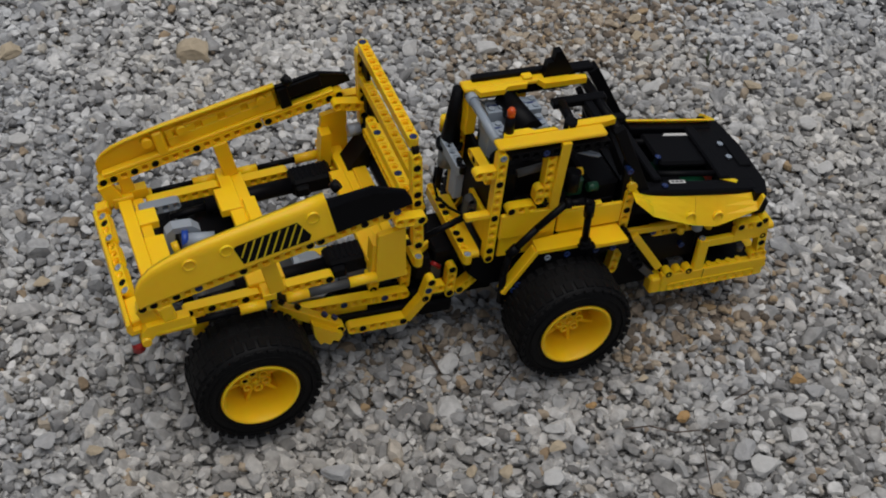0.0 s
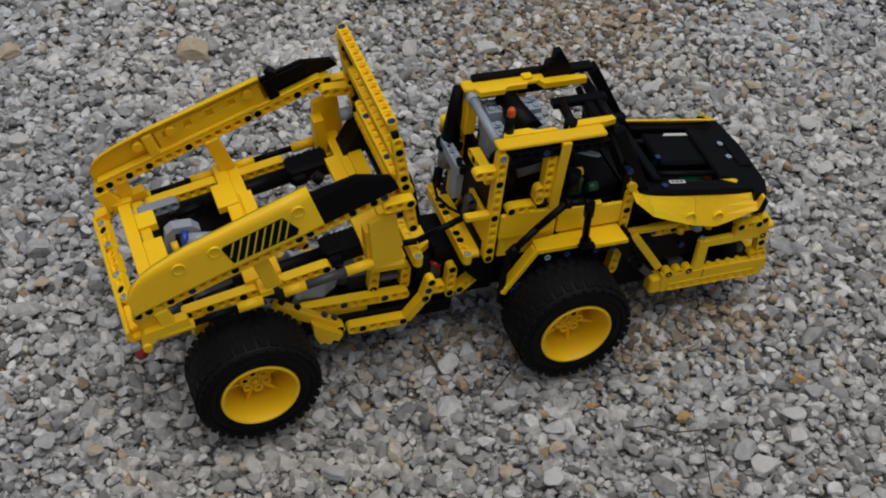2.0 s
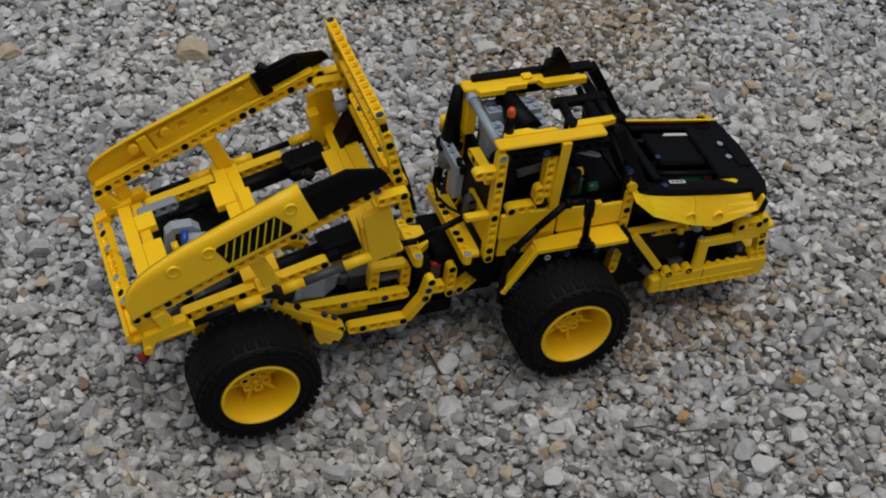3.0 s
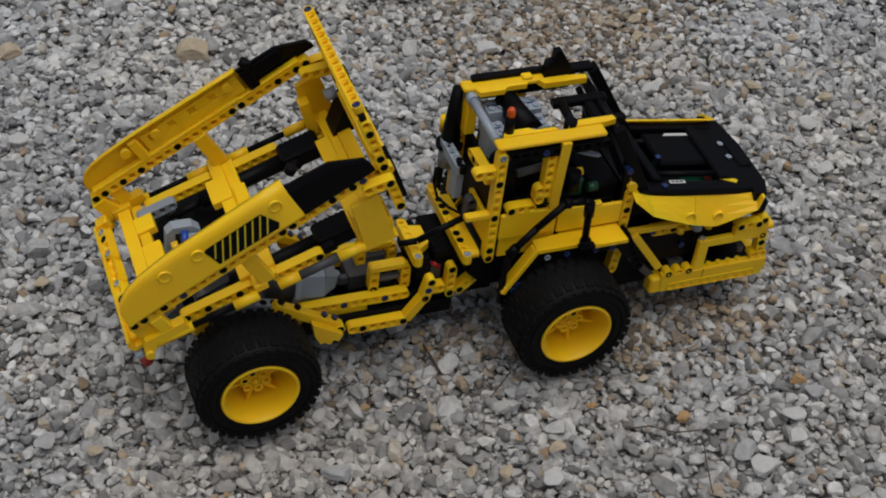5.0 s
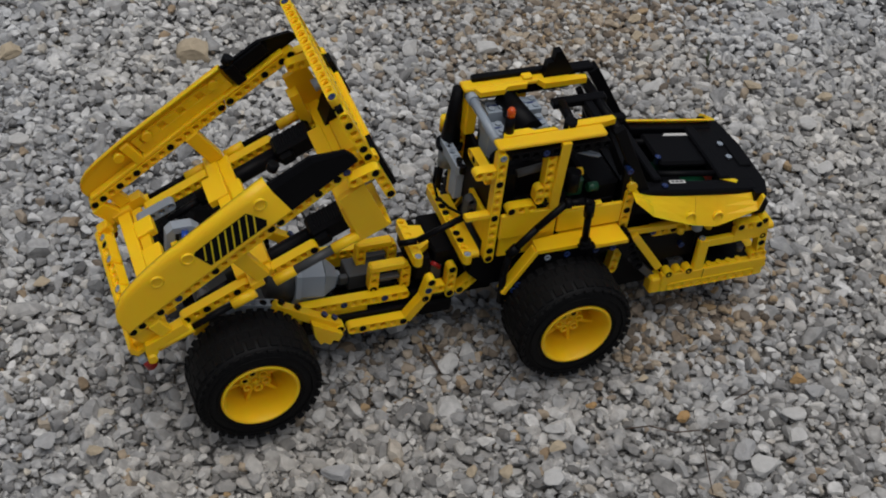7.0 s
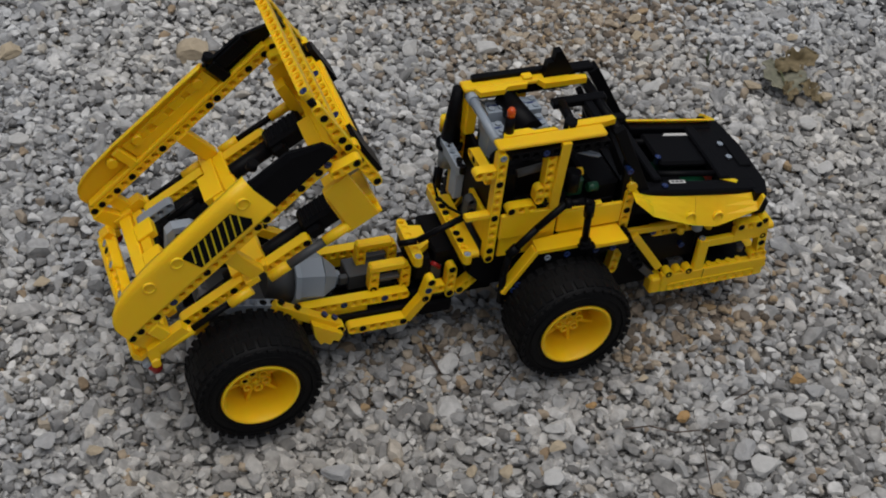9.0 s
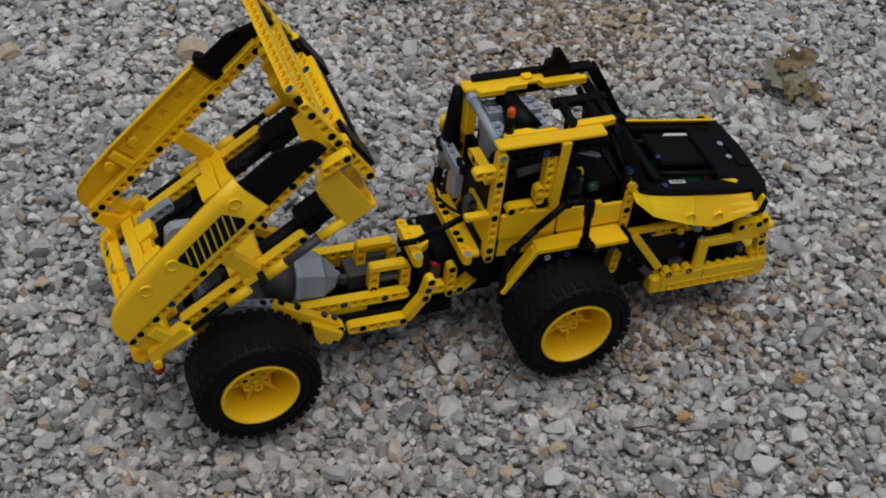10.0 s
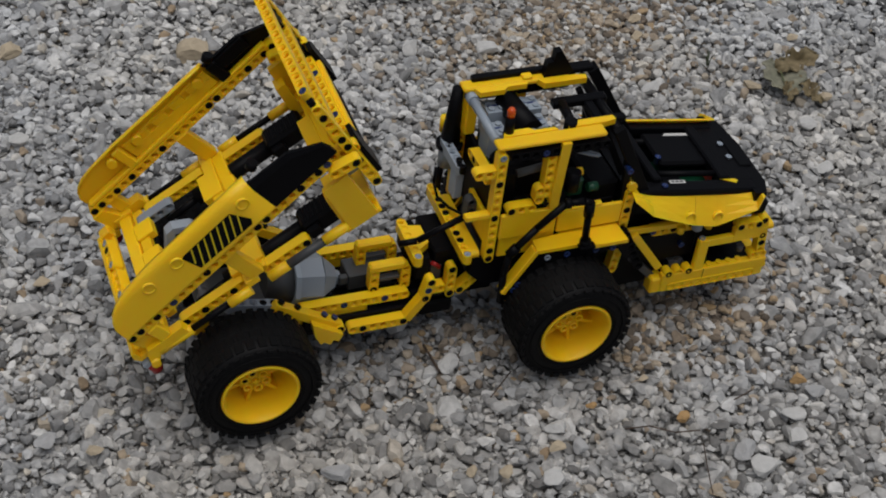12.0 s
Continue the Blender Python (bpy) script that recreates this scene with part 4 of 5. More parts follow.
        put("hood_fairing", loft([(44.45, 12.2), (46.8, 11.6), (47.8, 11.8), (51.2, 12.8), (51.5, 14.2)]), YELLOW, "curved yellow hood side panel")
        for x, z in ((43.9, 13.1), (47.0, 12.6)):
            put("fairing_socket", Shape().revolve([(r, s * h) for r, h in ((0.34, -0.3), (0.56, -0.3), (0.58, 0.1), (0.52, 0.15), (0.40, 0.13), (0.34, -0.05))], (x - 0.3, s * 6.55, z + 0.5), n=18), YELLOW, "", h)
            put("fairing_foot", Shape().cyl((x - 0.4, s * 5.6, 10.9), (x - 0.4, s * 5.6, 11.7), 0.4, n=12), YELLOW, "", h)
        put("side_rail", slanted(37.6, 11.8, 44.4, 11.7, s * 5.0, s * 5.5, 0.7), YELLOW)
        lift("side_rail_beam", (41.0, s * 4.7, 11.0), X, Y, 5, pins=[(2, "black")], face=-1)
        put("grille_block", Shape().box(39.4, s * 3.6, 6.8, 46.0, s * 5.0, 10.8, 0.2), BLACK, "black engine block behind the bumper")
        pin("blue", (44.2, s * 5.0, 8.9), (0, s, 0), truck)
        pin("blue", (40.6, s * 5.0, 11.3), (0, s, 0), truck)
        put("grey_bush", Shape().cyl((45.6, s * 5.2, 10.6), (45.6, s * 5.2, 11.6), 0.55, n=14), GREY)
    put("engine_block", Shape().box(38.0, -3.6, 6.2, 51.6, 3.4, 12.4, 0.3), BLACK, "black engine block")


def bumper():
    low = Shape().box(42.0, -6.5, 3.9, 54.0, 6.5, 5.6, 0.12)
    for s in (-1, 1):
        lift("bumper_beam", (42.6, s * 6.0, 4.4), X, Z, 12, label="yellow bumper beam")
        b = put("bumper_side", Shape().box(42.2, s * 5.7, 4.75, 54.0, s * 6.5, 6.1, 0.1), YELLOW, "smooth yellow bumper side")
        put("bumper_seam", Shape().box(46.75, s * 6.46, 4.8, 46.83, s * 6.515, 6.05, 0.01), BLACK, "", b)
        lift("bumper_lower_beam", (43.4, s * 6.1, 4.47), X, Y, 10)
        for x in (47.6, 48.7, 49.8, 50.9):
            put("bumper_stud", Shape().cyl((x, s * 5.95, 6.05), (x, s * 5.95, 6.25), 0.3, n=12), YELLOW, "", b)
        for x, c in ((42.9, "black"), (44.0, None), (45.1, "black")):
            put("bumper_lug", Shape().lift((x, s * 6.0, 6.12), X, Y, 1), YELLOW, "", b)
            if c:
                pin(c, (x, s * 6.0 - 0.06, 6.12), (0, -1, 0), b)
        lift("bumper_end", (52.4, s * 5.9, 6.6), X, Y, 2)
        lift("bumper_riser", (53.0, s * 5.9, 7.2), (-0.12, 0, 1), Y, 5, pins=[(1, "black"), (2, "black"), (4, "black")], face=-1)
        put("bumper_post", Shape().box(45.6, s * 5.7, 5.6, 46.8, s * 6.4, 9.9, 0.15), YELLOW, "", b)
        pin("grey", (46.0, s * 6.0, 9.55), (0, 0, 1), b)
        put("bumper_upper", slanted(45.8, 9.3, 49.8, 9.3, s * 5.7, s * 6.3, 0.95), YELLOW, "", b)
        put("bumper_upper", slanted(49.4, 9.8, 53.0, 9.9, s * 5.7, s * 6.4, 1.7), YELLOW, "", b)
        lift("bumper_top", (49.9, s * 6.0, 10.9), X, Y, 3, pins=[(0, "black"), (2, "black")], face=-1)
        put("bumper_strut", slanted(42.0, 6.6, 38.4, 11.6, s * 5.3, s * 5.9, 0.8), YELLOW)
        put("bumper_strut", slanted(42.0, 4.8, 38.6, 8.6, s * 5.0, s * 5.5, 0.8), DGREY)
        put("bumper_corner", Shape().box(41.2, s * 4.8, 3.6, 42.6, s * 6.3, 5.6, 0.2), YELLOW)
        put("lamp_bush", Shape().cyl((51.0, s * 5.6, 7.0), (51.0, s * 5.6, 7.7), 0.4, n=12), DGREY)
    lift("bumper_front", (53.6, -6.0, 5.0), Y, X, 13)
    lift("bumper_front", (53.2, -6.0, 10.2), Y, X, 13)
    put("bumper_plate", Shape().box(46.0, -5.4, 5.0, 53.0, 5.4, 5.6, 0.1), BLACK)


wheels()
rear_chassis()
fenders()
cab()
hood()
bumper()

# ---- the tipping bed; its floor and headboard lean against the side beams ----
ALPHA = radians(10.3)
OFF = (PU, 0, PV)


def floor_to_bed(p):
    a, w, h = p
    return (a * math.cos(ALPHA) + h * math.sin(ALPHA), w, -3 - a * math.sin(ALPHA) + h * math.cos(ALPHA))


def on_floor(shape):
    shape.v = [floor_to_bed(p) for p in shape.v]
    return shape


UP = Vector((math.sin(ALPHA), 0, math.cos(ALPHA)))
ALONG = Vector((math.cos(ALPHA), 0, -math.sin(ALPHA)))
mid_cross = Shape().box(9.8, -8.2, 0.0, 11.0, 9.6, 0.75).box(11.0, -7.4, -0.1, 12.1, 8.6, 0.6)
bed = part("dump_bed", on_floor(mid_cross), YELLOW, truck, "raised tipping bed of yellow beams and side panels", OFF)


def bed_part(name, shape, material, label=""):
    return part(name, shape, material, bed, label, OFF)


def floor_part(name, shape, material, label=""):
    return bed_part(name, on_floor(shape), material, label)


def bed_pin(colour, at, out):
    return pin(colour, at, out, bed, OFF)


def bed_floor():
    # cross members of stacked beams
    floor_part("cross_member", Shape().box(0.4, -8.4, -0.3, 1.6, 9.8, 0.6), YELLOW)
    floor_part("cross_member", Shape().box(1.7, -5.2, -0.5, 2.7, 8.4, 0.35), YELLOW)
    floor_part("cross_block", Shape().box(0.0, 8.2, -0.3, 1.9, 10.3, 0.9), YELLOW)
    floor_part("cross_block", Shape().box(1.6, 4.4, -0.2, 3.4, 6.4, 0.7), YELLOW)
    floor_part("cross_block", Shape().box(1.6, -3.4, -0.2, 3.4, 2.6, 0.7), YELLOW)
    floor_part("cross_block", Shape().box(9.0, 3.4, 0.1, 11.0, 6.6, 0.95), YELLOW)
    floor_part("cross_block", Shape().box(11.2, 0.8, 0.0, 12.4, 4.6, 0.9), YELLOW)
    floor_part("cross_block", Shape().box(8.9, -6.6, 0.1, 12.2, -1.6, 0.9), YELLOW)
    floor_part("cross_member", Shape().box(20.8, -8.4, -0.1, 22.0, 9.8, 0.8), YELLOW)
    floor_part("cross_member", Shape().box(22.1, -7.4, -0.3, 23.1, 8.6, 0.5), YELLOW)
    floor_part("cross_block", Shape().box(19.9, 7.8, 0.0, 21.0, 10.4, 0.9), YELLOW)
    floor_part("cross_block", Shape().box(19.8, 0.2, 0.1, 21.2, 5.4, 0.95), YELLOW)
    floor_part("cross_block", Shape().box(22.0, 0.6, 0.2, 23.3, 5.4, 1.0), YELLOW)
    floor_part("cross_block", Shape().box(19.6, -7.2, 0.1, 21.2, -2.6, 0.95), YELLOW)
    for s in (-1, 1):
        w = MID + s * 8.8
        for a, b in ((0.2, 3.7), (7.6, 9.9), (11.8, 13.8), (17.5, 20.0)):
            floor_part("tube", Shape().cyl((a, w, -0.1), (b, w, -0.1), 0.47, n=16), YELLOW, "yellow tube connector")
        for a, b in ((3.7, 7.6), (13.8, 17.5)):
            rr = 0.42 if s < 0 and a > 10 else 0.3
            floor_part("rod", Shape().cyl((a, w, -0.1), (b, w, -0.1), rr, n=12), DGREY if rr > 0.4 else BLACK, "dark axle rod")
        w = MID + s * 7.4
        floor_part("floor_beam", Shape().lift((3.4, w, 0.0), X, Y, 7), YELLOW)
        floor_part("floor_beam", Shape().lift((12.0, w, -0.1), X, Y, 5), YELLOW)
        if s < 0:
            for i, (a, h) in enumerate(((3.4, 0.0), (5.4, 0.0), (8.4, 0.0), (16.0, -0.1))):
                bed_pin("black", Vector(floor_to_bed((a, w - 0.06, h))), (0, -1, 0))
        # risers from the floor up to the side beam
        r = MID + s * 8.2
        bed_part("side_riser", Shape().box(10.4, r - 0.45, -4.4, 11.8, r + 0.45, -0.3, 0.1), YELLOW)
        bed_part("side_riser", Shape().prism([(-0.7, -0.4), (0.6, -0.4), (1.2, -2.6), (-0.4, -2.9)], "y", r - 0.4, r + 0.4), YELLOW)
        floor_part("front_panel", Shape().prism([(19.9, -0.7), (22.7, -0.7), (22.8, 5.0), (20.3, 4.7)], "y", MID + s * 8.4, MID + s * 9.0), YELLOW, "smooth yellow front side panel")
        floor_part("front_panel", Shape().prism([(19.6, -0.4), (20.6, -0.4), (20.9, 3.4), (19.9, 3.4)], "y", MID + s * 7.2, MID + s * 8.6), YELLOW)
        floor_part("front_ledge", Shape().box(19.4, MID + s * 7.0, -1.2, 23.0, MID + s * 8.6, -0.7, 0.1), YELLOW)
        # linear actuator under the floor
        w = MID + s * 5.7
        act = floor_part("actuator", Shape().box(16.2, w - 1.0, -1.3, 20.2, w + 1.4, 0.7, 0.3), BLACK, "black ribbed linear actuator body")
        for k in range(7):
            floor_part("actuator_rib", Shape().box(16.7 + 0.5 * k, w - 0.7, 0.6, 16.95 + 0.5 * k, w + 1.1, 0.8, 0.02), BLACK)
        floor_part("actuator_ear", Shape().box(16.4, w - 1.6, -0.9, 17.8, w - 0.9, 0.3, 0.2), BLACK)
        floor_part("actuator_tube", Shape().cyl((8.0, w, -0.5), (16.4, w, -0.4), 0.8, n=20), BLACK, "black actuator tube")
        floor_part("actuator_rod", Shape().cyl((4.6, w, -0.9), (8.1, w, -0.6), 0.35, n=14), BLACK, "black actuator rod")
    floor_part("grey_beam", Shape().lift((2.4, 6.9, 0.1), X, Y, 4), GREY, "light grey beam in the bed floor")
    # tail board across the rear edge
    tail = Shape().prism([(-1.5, -1.6), (-1.85, -1.7), (-2.05, -2.3), (-1.8, -3.0), (-0.6, -3.0), (-0.6, -2.6), (-1.5, -2.6)], "y", -8.0, 7.4)
    bed_part("tailboard", tail, YELLOW, "smooth yellow tail board across the bed")
    lean = (-0.35, 0, 1)
    for w0, n in ((3.2, 4), (-3.8, 4)):
        bed_part("tail_beam", Shape().lift((-1.0, w0, -2.1), Y, lean, n), YELLOW, "yellow perforated tail beam")
        bed_pin("grey", (-1.0, w0, -2.05), lean)
        bed_pin("grey", (-1.0, w0 + 3, -2.05), lean)
    bed_pin("black", (-1.0, 5.2, -2.05), lean)
    bed_pin("black", (-1.0, -2.8, -2.05), lean)
    bed_part("tail_beam", Shape().lift((-1.0, 0.2, -2.3), Y, lean, 3), YELLOW)
    bed_part("tail_fillet", Shape().box(-1.6, 7.3, -2.9, -0.4, 8.4, -1.75, 0.12), YELLOW)
    bed_part("tail_fillet", Shape().box(-1.5, -7.4, -2.8, -0.4, -4.4, -2.0, 0.12), YELLOW)
    for s in (-1, 1):
        w = MID + s * 8.7
        bed_part("tail_corner", Shape().prism([(-0.3, -2.0), (3.4, -2.5), (3.4, -3.5), (0.2, -3.2), (-0.8, -3.95), (-1.25, -3.5), (-0.7, -2.4)], "y", w - 0.5, w + 0.5), YELLOW, "yellow tail corner piece")
        bed_part("tail_web", Shape().box(1.2, w - 0.45, -2.3, 2.4, w + 0.35, -0.5, 0.1), YELLOW)
        bed_part("tail_pin", Shape().cyl((-0.8, w - 0.8, -3.5), (-0.8, w + 0.6, -3.5), 0.42, n=14), YELLOW)
        bed_part("tail_lamp", Shape().cyl((-1.75, w + 0.3, -4.9), (-1.6, w + 0.3, -3.7), 0.58, 0.5, n=14), RED, "red tail lamp stud")
        bed_part("tail_clip", Shape().box(-2.1, w - 0.2, -3.8, -1.3, w + 0.8, -3.2, 0.1), GREY)
        bed_part("tail_bush", Shape().cyl((0.3, w + 0.6, -3.9), (1.1, w + 0.6, -3.6), 0.4, n=12), BLUE)


def side_wall(s):
    """One side: two perforated beams with a curved yellow fairing and a black front fairing on them."""
    c = MID + s * 8.5
    out = s
    drop = 0.35 if s > 0 else 0.0
    for i0, n in ((0, 16), (16, 8)):
        bed_part("side_beam", Shape().lift((i0, c, 0), X, Y, n), YELLOW, "yellow perforated side beam")
    for i in (0, 1, 3, 5, 9, 15, 16, 20, 22, 23):
        bed_pin("blue" if i in (5, 23) and s < 0 else "black", (i, c - 0.06, 0), (0, -1, 0))

    LEAN = 0.12                                 # the panels lean inwards as they rise

    def leaning(shape):
        shape.v = [(x, y + out * (0.15 - LEAN * z), z) for x, y, z in shape.v]
        return shape

    def fairing(stations, material, label, m=20):
        m = m if material is YELLOW else 6
        rows = []
        for u, lo, hi, roll in stations:
            hi -= drop
            prof = []
            for k in range(m):
                q = k / (m - 1)
                bend = max(0.0, q - 0.74) / 0.26
                prof.append((u, c + out * (0.77 - LEAN * (lo + (hi - lo) * q) - 0.5 * roll * bend ** 2.2), lo + (hi - lo) * (q if q < 0.74 else 0.74 + 0.26 * math.sin(bend * math.pi / 2))))
            rows.append(prof + [(u, y - out * 0.32, z - 0.05) for _, y, z in reversed(prof)])
        n = 2 * m
        vs = [p for r in rows for p in r]
        fs = [(i * n + j, i * n + (j + 1) % n, (i + 1) * n + (j + 1) % n, (i + 1) * n + j) for i in range(len(rows) - 1) for j in range(n)]
        fs += [tuple(range(n)), tuple(range(len(vs) - n, len(vs)))]
        return bed_part("side_fairing", Shape().add(vs, fs, material is YELLOW), material, label)

    fairing([(-0.15, 0.3, 1.2, 0.1), (-0.05, 0.4, 2.0, 0.15), (0.25, 0.45, 2.55, 0.25), (0.8, 0.45, 3.1, 0.35), (1.8, 0.45, 3.62, 0.55), (3.2, 0.45, 3.92, 0.75), (5.0, 0.45, 4.1, 0.95),
             (6.6, 0.45, 4.2, 1.05), (9, 0.45, 4.2, 1.15), (12, 0.45, 4.2, 1.3), (15, 0.45, 4.2, 1.4), (17.5, 0.45, 4.2, 1.5)], YELLOW, "curved yellow side panel with rounded tail end")
    fairing([(17.5, 0.5, 3.8, 0.7), (18.0, 0.5, 3.7, 0.6), (21.6, 0.5, 3.5, 0.4), (24.2, 0.5, 2.0, 0.2), (24.45, 0.5, 1.2, 0.1)], BLACK, "black tapered front side panel")
    bed_part("panel_hook", Shape().box(17.55, c - out * 0.5, 0.7, 18.6, c + out * 0.3, 3.1, 0.12).box(18.3, c - out * 0.3, 1.5, 21.8, c + out * 0.3, 3.0, 0.12), BLACK)
    bed_part("panel_ear", Shape().cyl((18.4, c - out * 0.9, 4.0), (19.0, c - out * 0.9, 4.35), 0.5, n=14), BLACK)
    for u, v in ((5.0, 2.9 - drop), (8.3, 2.9 - drop), (16.0, 2.9 - drop)):
        bed_part("panel_socket", Shape().revolve([(r, out * h) for r, h in ((0.40, -0.2), (0.60, -0.2), (0.62, 0.22), (0.56, 0.27), (0.46, 0.25), (0.40, 0.1))], (u, c + out * 0.3, v), n=20), YELLOW)
        bed_part("panel_boss", Shape().cyl((u, c + out * 0.2, v), (u, c - out * 0.6, v), 0.48, n=16), YELLOW)
    # stiffeners on the inside
    y0, y1 = c - out * 0.12, c + out * 0.34
    liner = Shape().box(6.8, y0, 0.9, 17.2, y1, 1.9, 0.05).box(6.8, y0, 2.6, 17.2, y1, 2.9, 0.05)
    cuts = [6.8, 7.5, 8.1, 9.6, 10.3, 11.8, 12.5, 14.0, 14.7, 17.2]
    for u0, u1 in zip(cuts[0::2], cuts[1::2]):
        liner.box(u0, y0, 1.88, u1, y1, 2.62, 0.05)
    bed_part("panel_liner", liner, YELLOW, "yellow inner lining with square pockets")
    bed_part("panel_strap", Shape().box(5.6, c - out * 0.5, 0.6, 6.6, c + out * 0.25, 3.3, 0.15), YELLOW)
    bed_part("panel_shelf", Shape().box(0.2, c - out * 0.45, 0.5, 16.1, c + out * 0.3, 0.9, 0.08), YELLOW)
    bed_part("panel_shelf", Shape().box(16.0, c - out * 0.45, 0.5, 22.6, c + out * 0.3, 0.8, 0.08), YELLOW)
    # striped sticker
    y0 = c + out * 0.63
    st = Shape().prism([(8.9, 2.85), (9.25, 1.0), (15.1, 0.85), (15.4, 1.3), (14.6, 3.05), (9.2, 3.0)], "y", y0, y0 + out * 0.03)
    bed_part("striped_sticker", leaning(st), BLACK, "black sticker with slanted yellow stripes")
    for k in range(8):
        u = 8.75 + 0.74 * k
        lo, hi = max(0.97, 0.97 + (9.25 - u) * 1.4), 2.97
        hi = min(hi, 0.97 + (15.3 - u) * 1.4)
        x = lambda z: u + (z - 0.97) * 0.62
        bed_part("stripe", leaning(Shape().prism([(x(lo), lo), (x(lo) + 0.17, lo), (x(hi) + 0.17, hi), (x(hi), hi)], "y", y0 + out * 0.03, y0 + out * 0.045)), YELLOW)


def headboard():
    A = 24.2
    for h, w0, n, pins in ((13.0, -6.7, 15, (0, 14)), (9.2, -6.5, 15, ()), (5.2, -4.2, 11, (2, 8))):
        floor_part("headboard_beam", Shape().lift((A, w0, h), Y, Z, n), YELLOW, "yellow perforated headboard beam")
        for i in pins:
            bed_pin("blue", Vector(floor_to_bed((A, w0 + i, h + 0.06))), UP)
    for h, w0, n in ((4.2, -4.2, 11),):
        floor_part("headboard_beam", Shape().lift((A - 0.2, w0, h), Y, X, n), YELLOW)
    floor_part("headboard_plate", Shape().box(A + 0.4, -4.5, 4.7, A + 0.9, 5.5, 5.4, 0.1), YELLOW)
    for s in (-1, 1):
        w = MID + s * 7.7
        ps = floor_part("headboard_post", Shape().lift((A, w, 1.7), Z, Y, 11), YELLOW, "yellow upright headboard post")
        for i in (0, 3, 5, 6, 9):
            bed_pin("black", Vector(floor_to_bed((A, w - 0.06, 1.7 + i))), (0, -1, 0))
        floor_part("post_link", Shape().box(A - 0.3, w - 0.3, 12.1, A + 0.3, w - s * 0.6, 12.8, 0.1), YELLOW if s > 0 else BLACK)
        w = MID + s * 9.2
        bed_part("corner_link", Shape().lift((22.9, w - s * 0.2, -0.95), (1, 0, -0.3), Y, 3), YELLOW)
        bed_pin("black", (24.75, w - s * 0.2 - 0.06, -1.5), (0, -1, 0))
        floor_part("corner_arm", Shape().lift((21.6, MID + s * 7.4, 6.6), (1, 0, -0.25), Y, 4), YELLOW)
        floor_part("corner_bush", Shape().cyl((22.4, MID + s * 6.9, 3.6), (23.6, MID + s * 6.9, 3.6), 0.6, n=16), GREY)
        # black flat panels between the beams
        if s > 0:
            plate = [(6.0, 10.0), (6.3, 9.8), (7.7, 9.8), (7.7, 12.6), (6.8, 12.6), (6.3, 12.3), (6.0, 11.8)]
            floor_part("headboard_infill", Shape().prism(plate, "x", A - 0.1, A + 0.25), BLACK, "black rounded corner plate")
            floor_part("headboard_infill", Shape().box(A - 0.1, 6.5, 5.6, A + 0.25, 7.7, 8.7, 0.1), BLACK, "black corner plate")
        v = sorted((MID + s * 4.4, MID + s * 7.2))
        floor_part("headboard_infill", Shape().prism([(v[0], 0.8), (v[1], 0.8), (v[1], 4.6), (v[0], 4.6)], "x", A - 0.2, A + 0.3), BLACK, "black infill panel")
        # curved black strip on the headboard's back
        floor_part("headboard_back", Shape().prism([(MID + s * 5.4, 2.0), (MID + s * 7.6, 2.0), (MID + s * 7.6, 5.4), (MID + s * 6.6, 6.4), (MID + s * 5.4, 6.4)], "x", A + 0.5, A + 0.95), BLACK, "black plate behind the headboard")
    floor_part("lower_bar", Shape().box(A - 0.6, -5.0, 0.6, A + 0.4, 6.0, 1.4, 0.15), BLACK)
    floor_part("lower_wedge", Shape().prism([(21.4, 0.6), (23.6, 0.6), (24.0, 4.0)], "y", 5.0, 7.6), BLACK, "black wedge behind the headboard")


bed_floor()
side_wall(-1)
side_wall(1)
headboard()


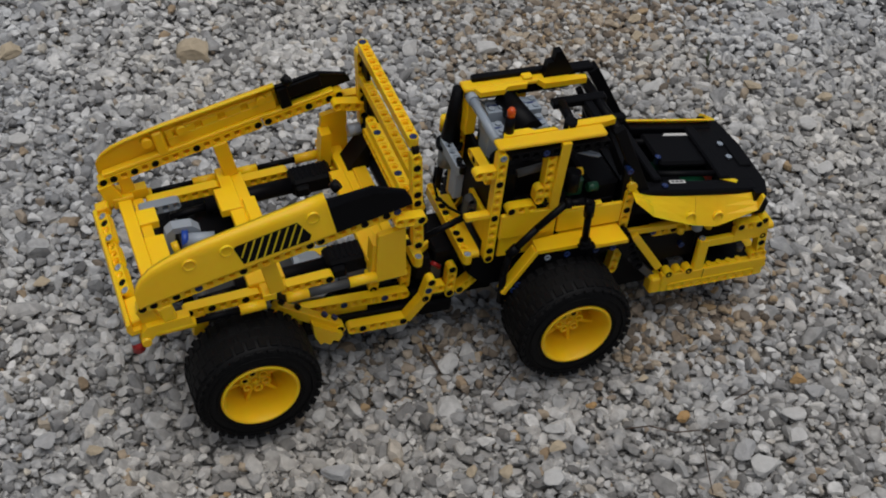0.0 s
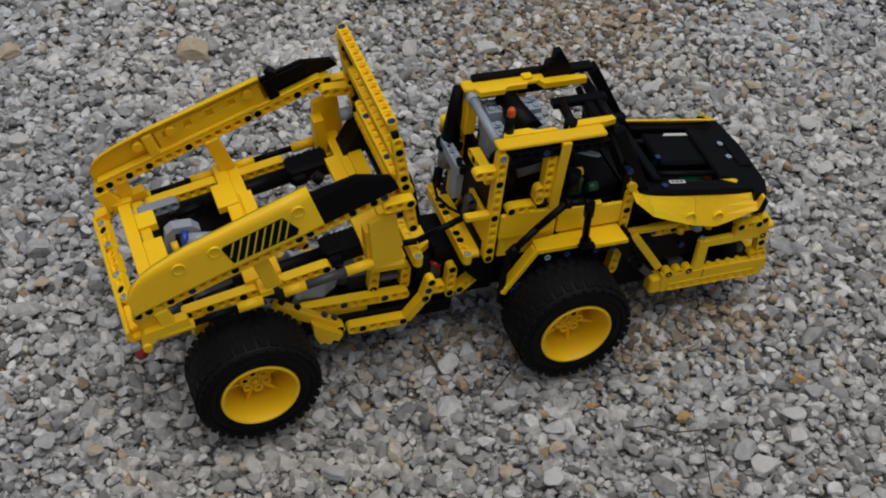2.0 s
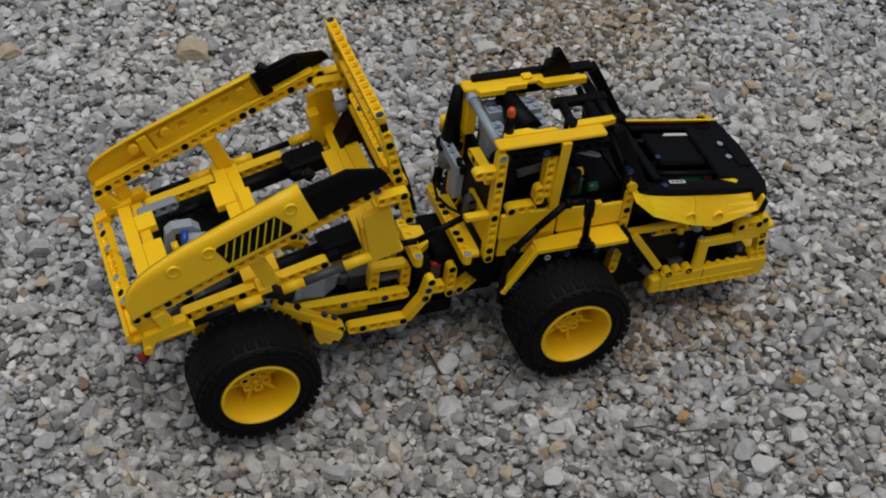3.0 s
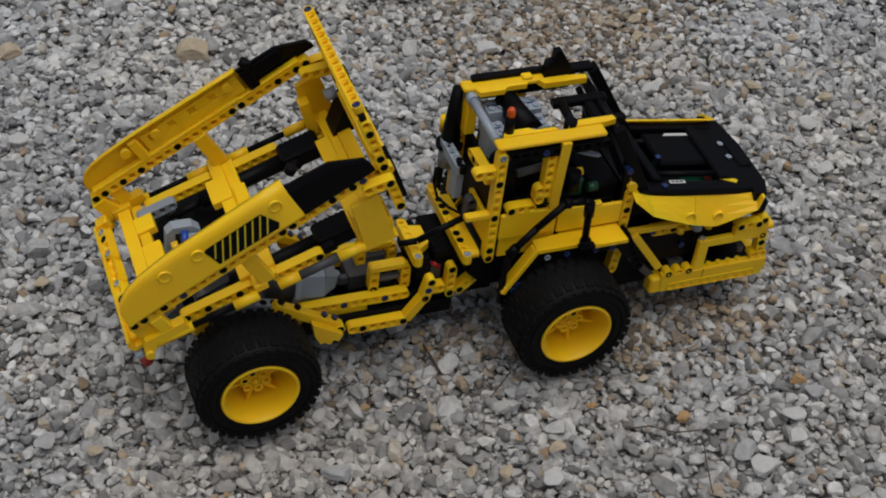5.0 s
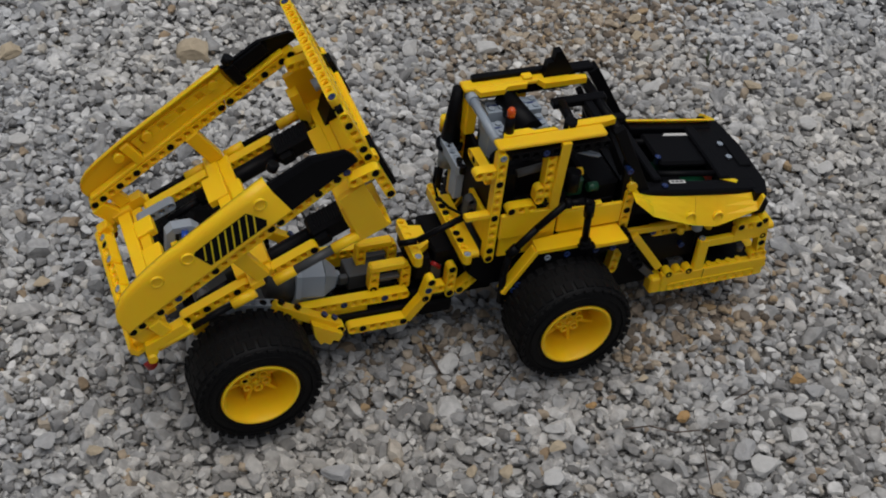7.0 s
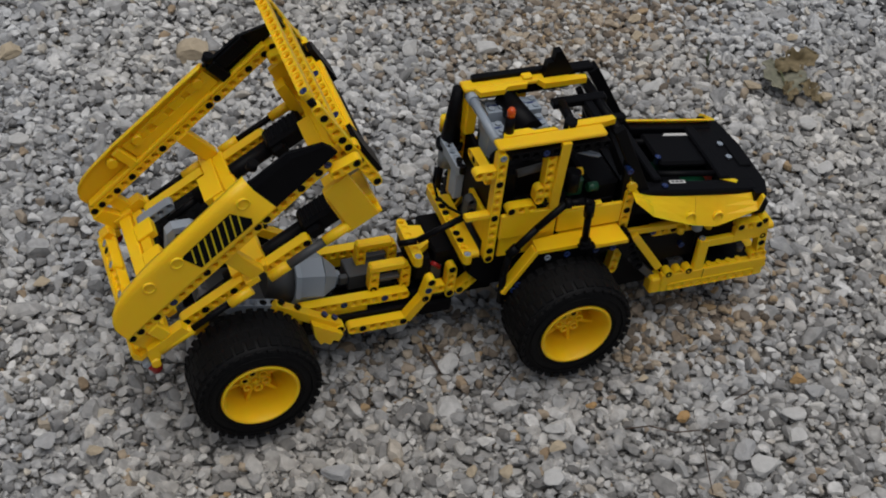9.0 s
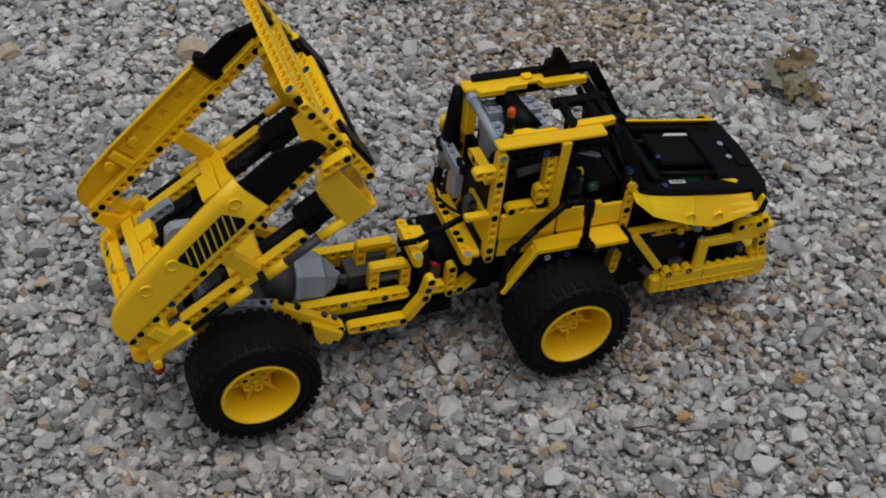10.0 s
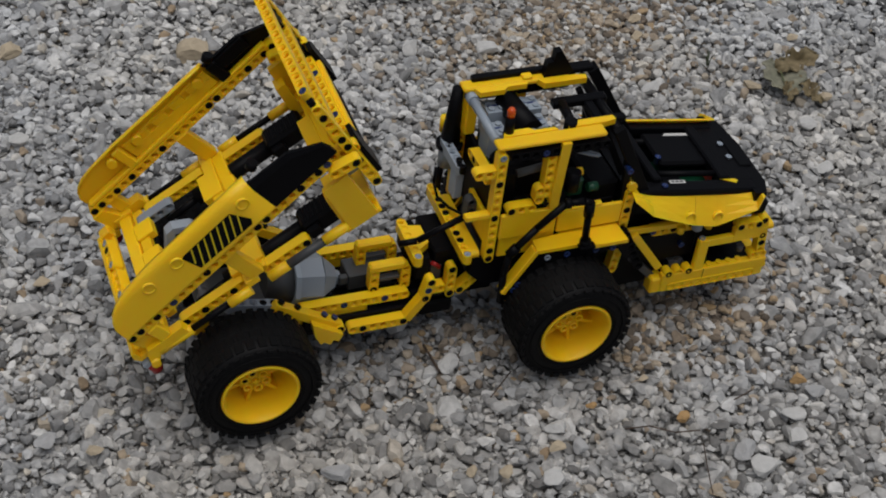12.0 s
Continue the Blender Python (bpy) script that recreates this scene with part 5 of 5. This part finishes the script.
# ---- a dry leaf that the wind carries in ----
def leaf():
    """A withered leaf: a pale rounded blade, a browned fold over it and torn strips, on a stalk."""
    rng = np.random.default_rng(3)

    def blade(length, width, cup, ragged, n=30, m=17):
        bm = bmesh.new()
        grid = []
        for i in range(n):
            q = i / (n - 1)
            half = width * math.sin(math.pi * min(1, q * 0.92 + 0.05)) ** 0.55 * (1 + ragged * math.sin(q * 17 + 0.6) + 0.5 * ragged * math.sin(q * 41))
            row = []
            for j in range(m):
                t = 2 * j / (m - 1) - 1
                z = cup * abs(t) ** 1.5 + 0.0022 * math.sin(q * 9 + 3 * t) + 0.0012 * math.sin(q * 31) * t + rng.normal(scale=0.0005)
                row.append(bm.verts.new((length * (q - 0.5), half * t, z)))
            grid.append(row)
        for i in range(n - 1):
            for j in range(m - 1):
                torn = noise.noise((i * 0.37, j * 0.41, length * 100)) > 0.74 - 0.9 * ragged * abs(2 * j / (m - 1) - 1)
                if not torn:
                    bm.faces.new((grid[i][j], grid[i][j + 1], grid[i + 1][j + 1], grid[i + 1][j]))
        bmesh.ops.delete(bm, geom=[v for v in bm.verts if not v.link_faces], context="VERTS")
        bmesh.ops.solidify(bm, geom=bm.faces, thickness=0.0004)
        for f in bm.faces:
            f.smooth = True
        me = bpy.data.meshes.new("blade")
        bm.to_mesh(me)
        bm.free()
        return me

    me = blade(0.052, 0.021, 0.006, 0.12)
    me.materials.append(LEAF)
    ob = tagged(new("dry_leaf", me), "curled dry grey-green and brown leaf lying on the gravel", "leaf")
    for label, size, where in (("browned fold of the leaf", (0.046, 0.011, 0.005, 0.25), (0.017, -0.016, 0.008, 25, -15, -75)),
                               ("torn brown strip of the leaf", (0.042, 0.007, 0.004, 0.3), (-0.021, -0.022, 0.004, -20, 5, 15)),
                               ("torn brown strip of the leaf", (0.030, 0.007, 0.004, 0.3), (-0.024, 0.0, 0.003, 15, 5, -20))):
        strip = blade(*size)
        strip.materials.append(LEAF_BROWN)
        o = tagged(new("leaf_fold", strip), label)
        o.parent, o.matrix_basis = ob, pose(*where)
    part("midrib", Shape().path([(-3.2, 0, 0.15), (-1.5, 0, 0.2), (1.2, 0, 0.2), (3.0, 0, 0.3)], 0.1, 6), LEAF_GREEN, ob)
    return ob


def leaf_material(name, a, b2):
    m, nt, b = nodes_of(name)
    n = noise_of(nt, 160.0, 5.0)
    big = noise_of(nt, 45.0, 3.0)
    tone = mixed(nt, big.outputs["Fac"], a, b2)
    mix = nt.nodes.new("ShaderNodeMix")
    mix.data_type, mix.blend_type = "RGBA", "OVERLAY"
    mix.inputs[0].default_value = 0.6
    nt.links.new(tone.outputs[2], mix.inputs[6])
    nt.links.new(n.outputs["Fac"], mix.inputs[7])
    nt.links.new(mix.outputs[2], b.inputs["Base Color"])
    b.inputs["Roughness"].default_value = 0.75
    return m


LEAF = leaf_material("dry_leaf", (0.15, 0.16, 0.115), (0.23, 0.215, 0.155))
LEAF_BROWN = leaf_material("brown_leaf", (0.12, 0.095, 0.04), (0.22, 0.17, 0.10))
LEAF_GREEN = leaf_material("leaf_rib", (0.08, 0.11, 0.045), (0.12, 0.13, 0.06))
dry_leaf = leaf()

TILT = [(0, 16.2), (0.5, 17.95), (1, 19.77), (1.5, 21.43), (2, 23.01), (2.5, 24.67), (3, 26.31), (5, 32.34), (5.5, 33.91), (6, 35.18), (6.5, 36.69),
        (7, 38.02), (9, 44.22), (9.5, 45.59), (10, 47.14), (10.5, 48.72), (11, 47.45), (11.5, 46.13), (12, 44.38)]


def motions():
    walk(bed, [(t, pose(PX * S, 0, PZ * S, 0, -a, 0)) for t, a in TILT])
    lie = pose(76.0 * S, 27.4 * S, 0.006, 4, -4, 75)
    walk(dry_leaf, [(0, pose(1.35, 0.05, 0.0, 10, 0, 120)), (7.3, pose(1.35, 0.05, 0.0, 10, 0, 120)), (7.7, pose(1.1, 0.1, 0.06, -30, 20, 130)),
                    (8.1, pose(0.85, 0.17, 0.05, 30, -20, 60)), (8.5, pose(0.64, 0.215, 0.02, 12, -8, 82)), (8.7, lie), (12, lie)])


motions()
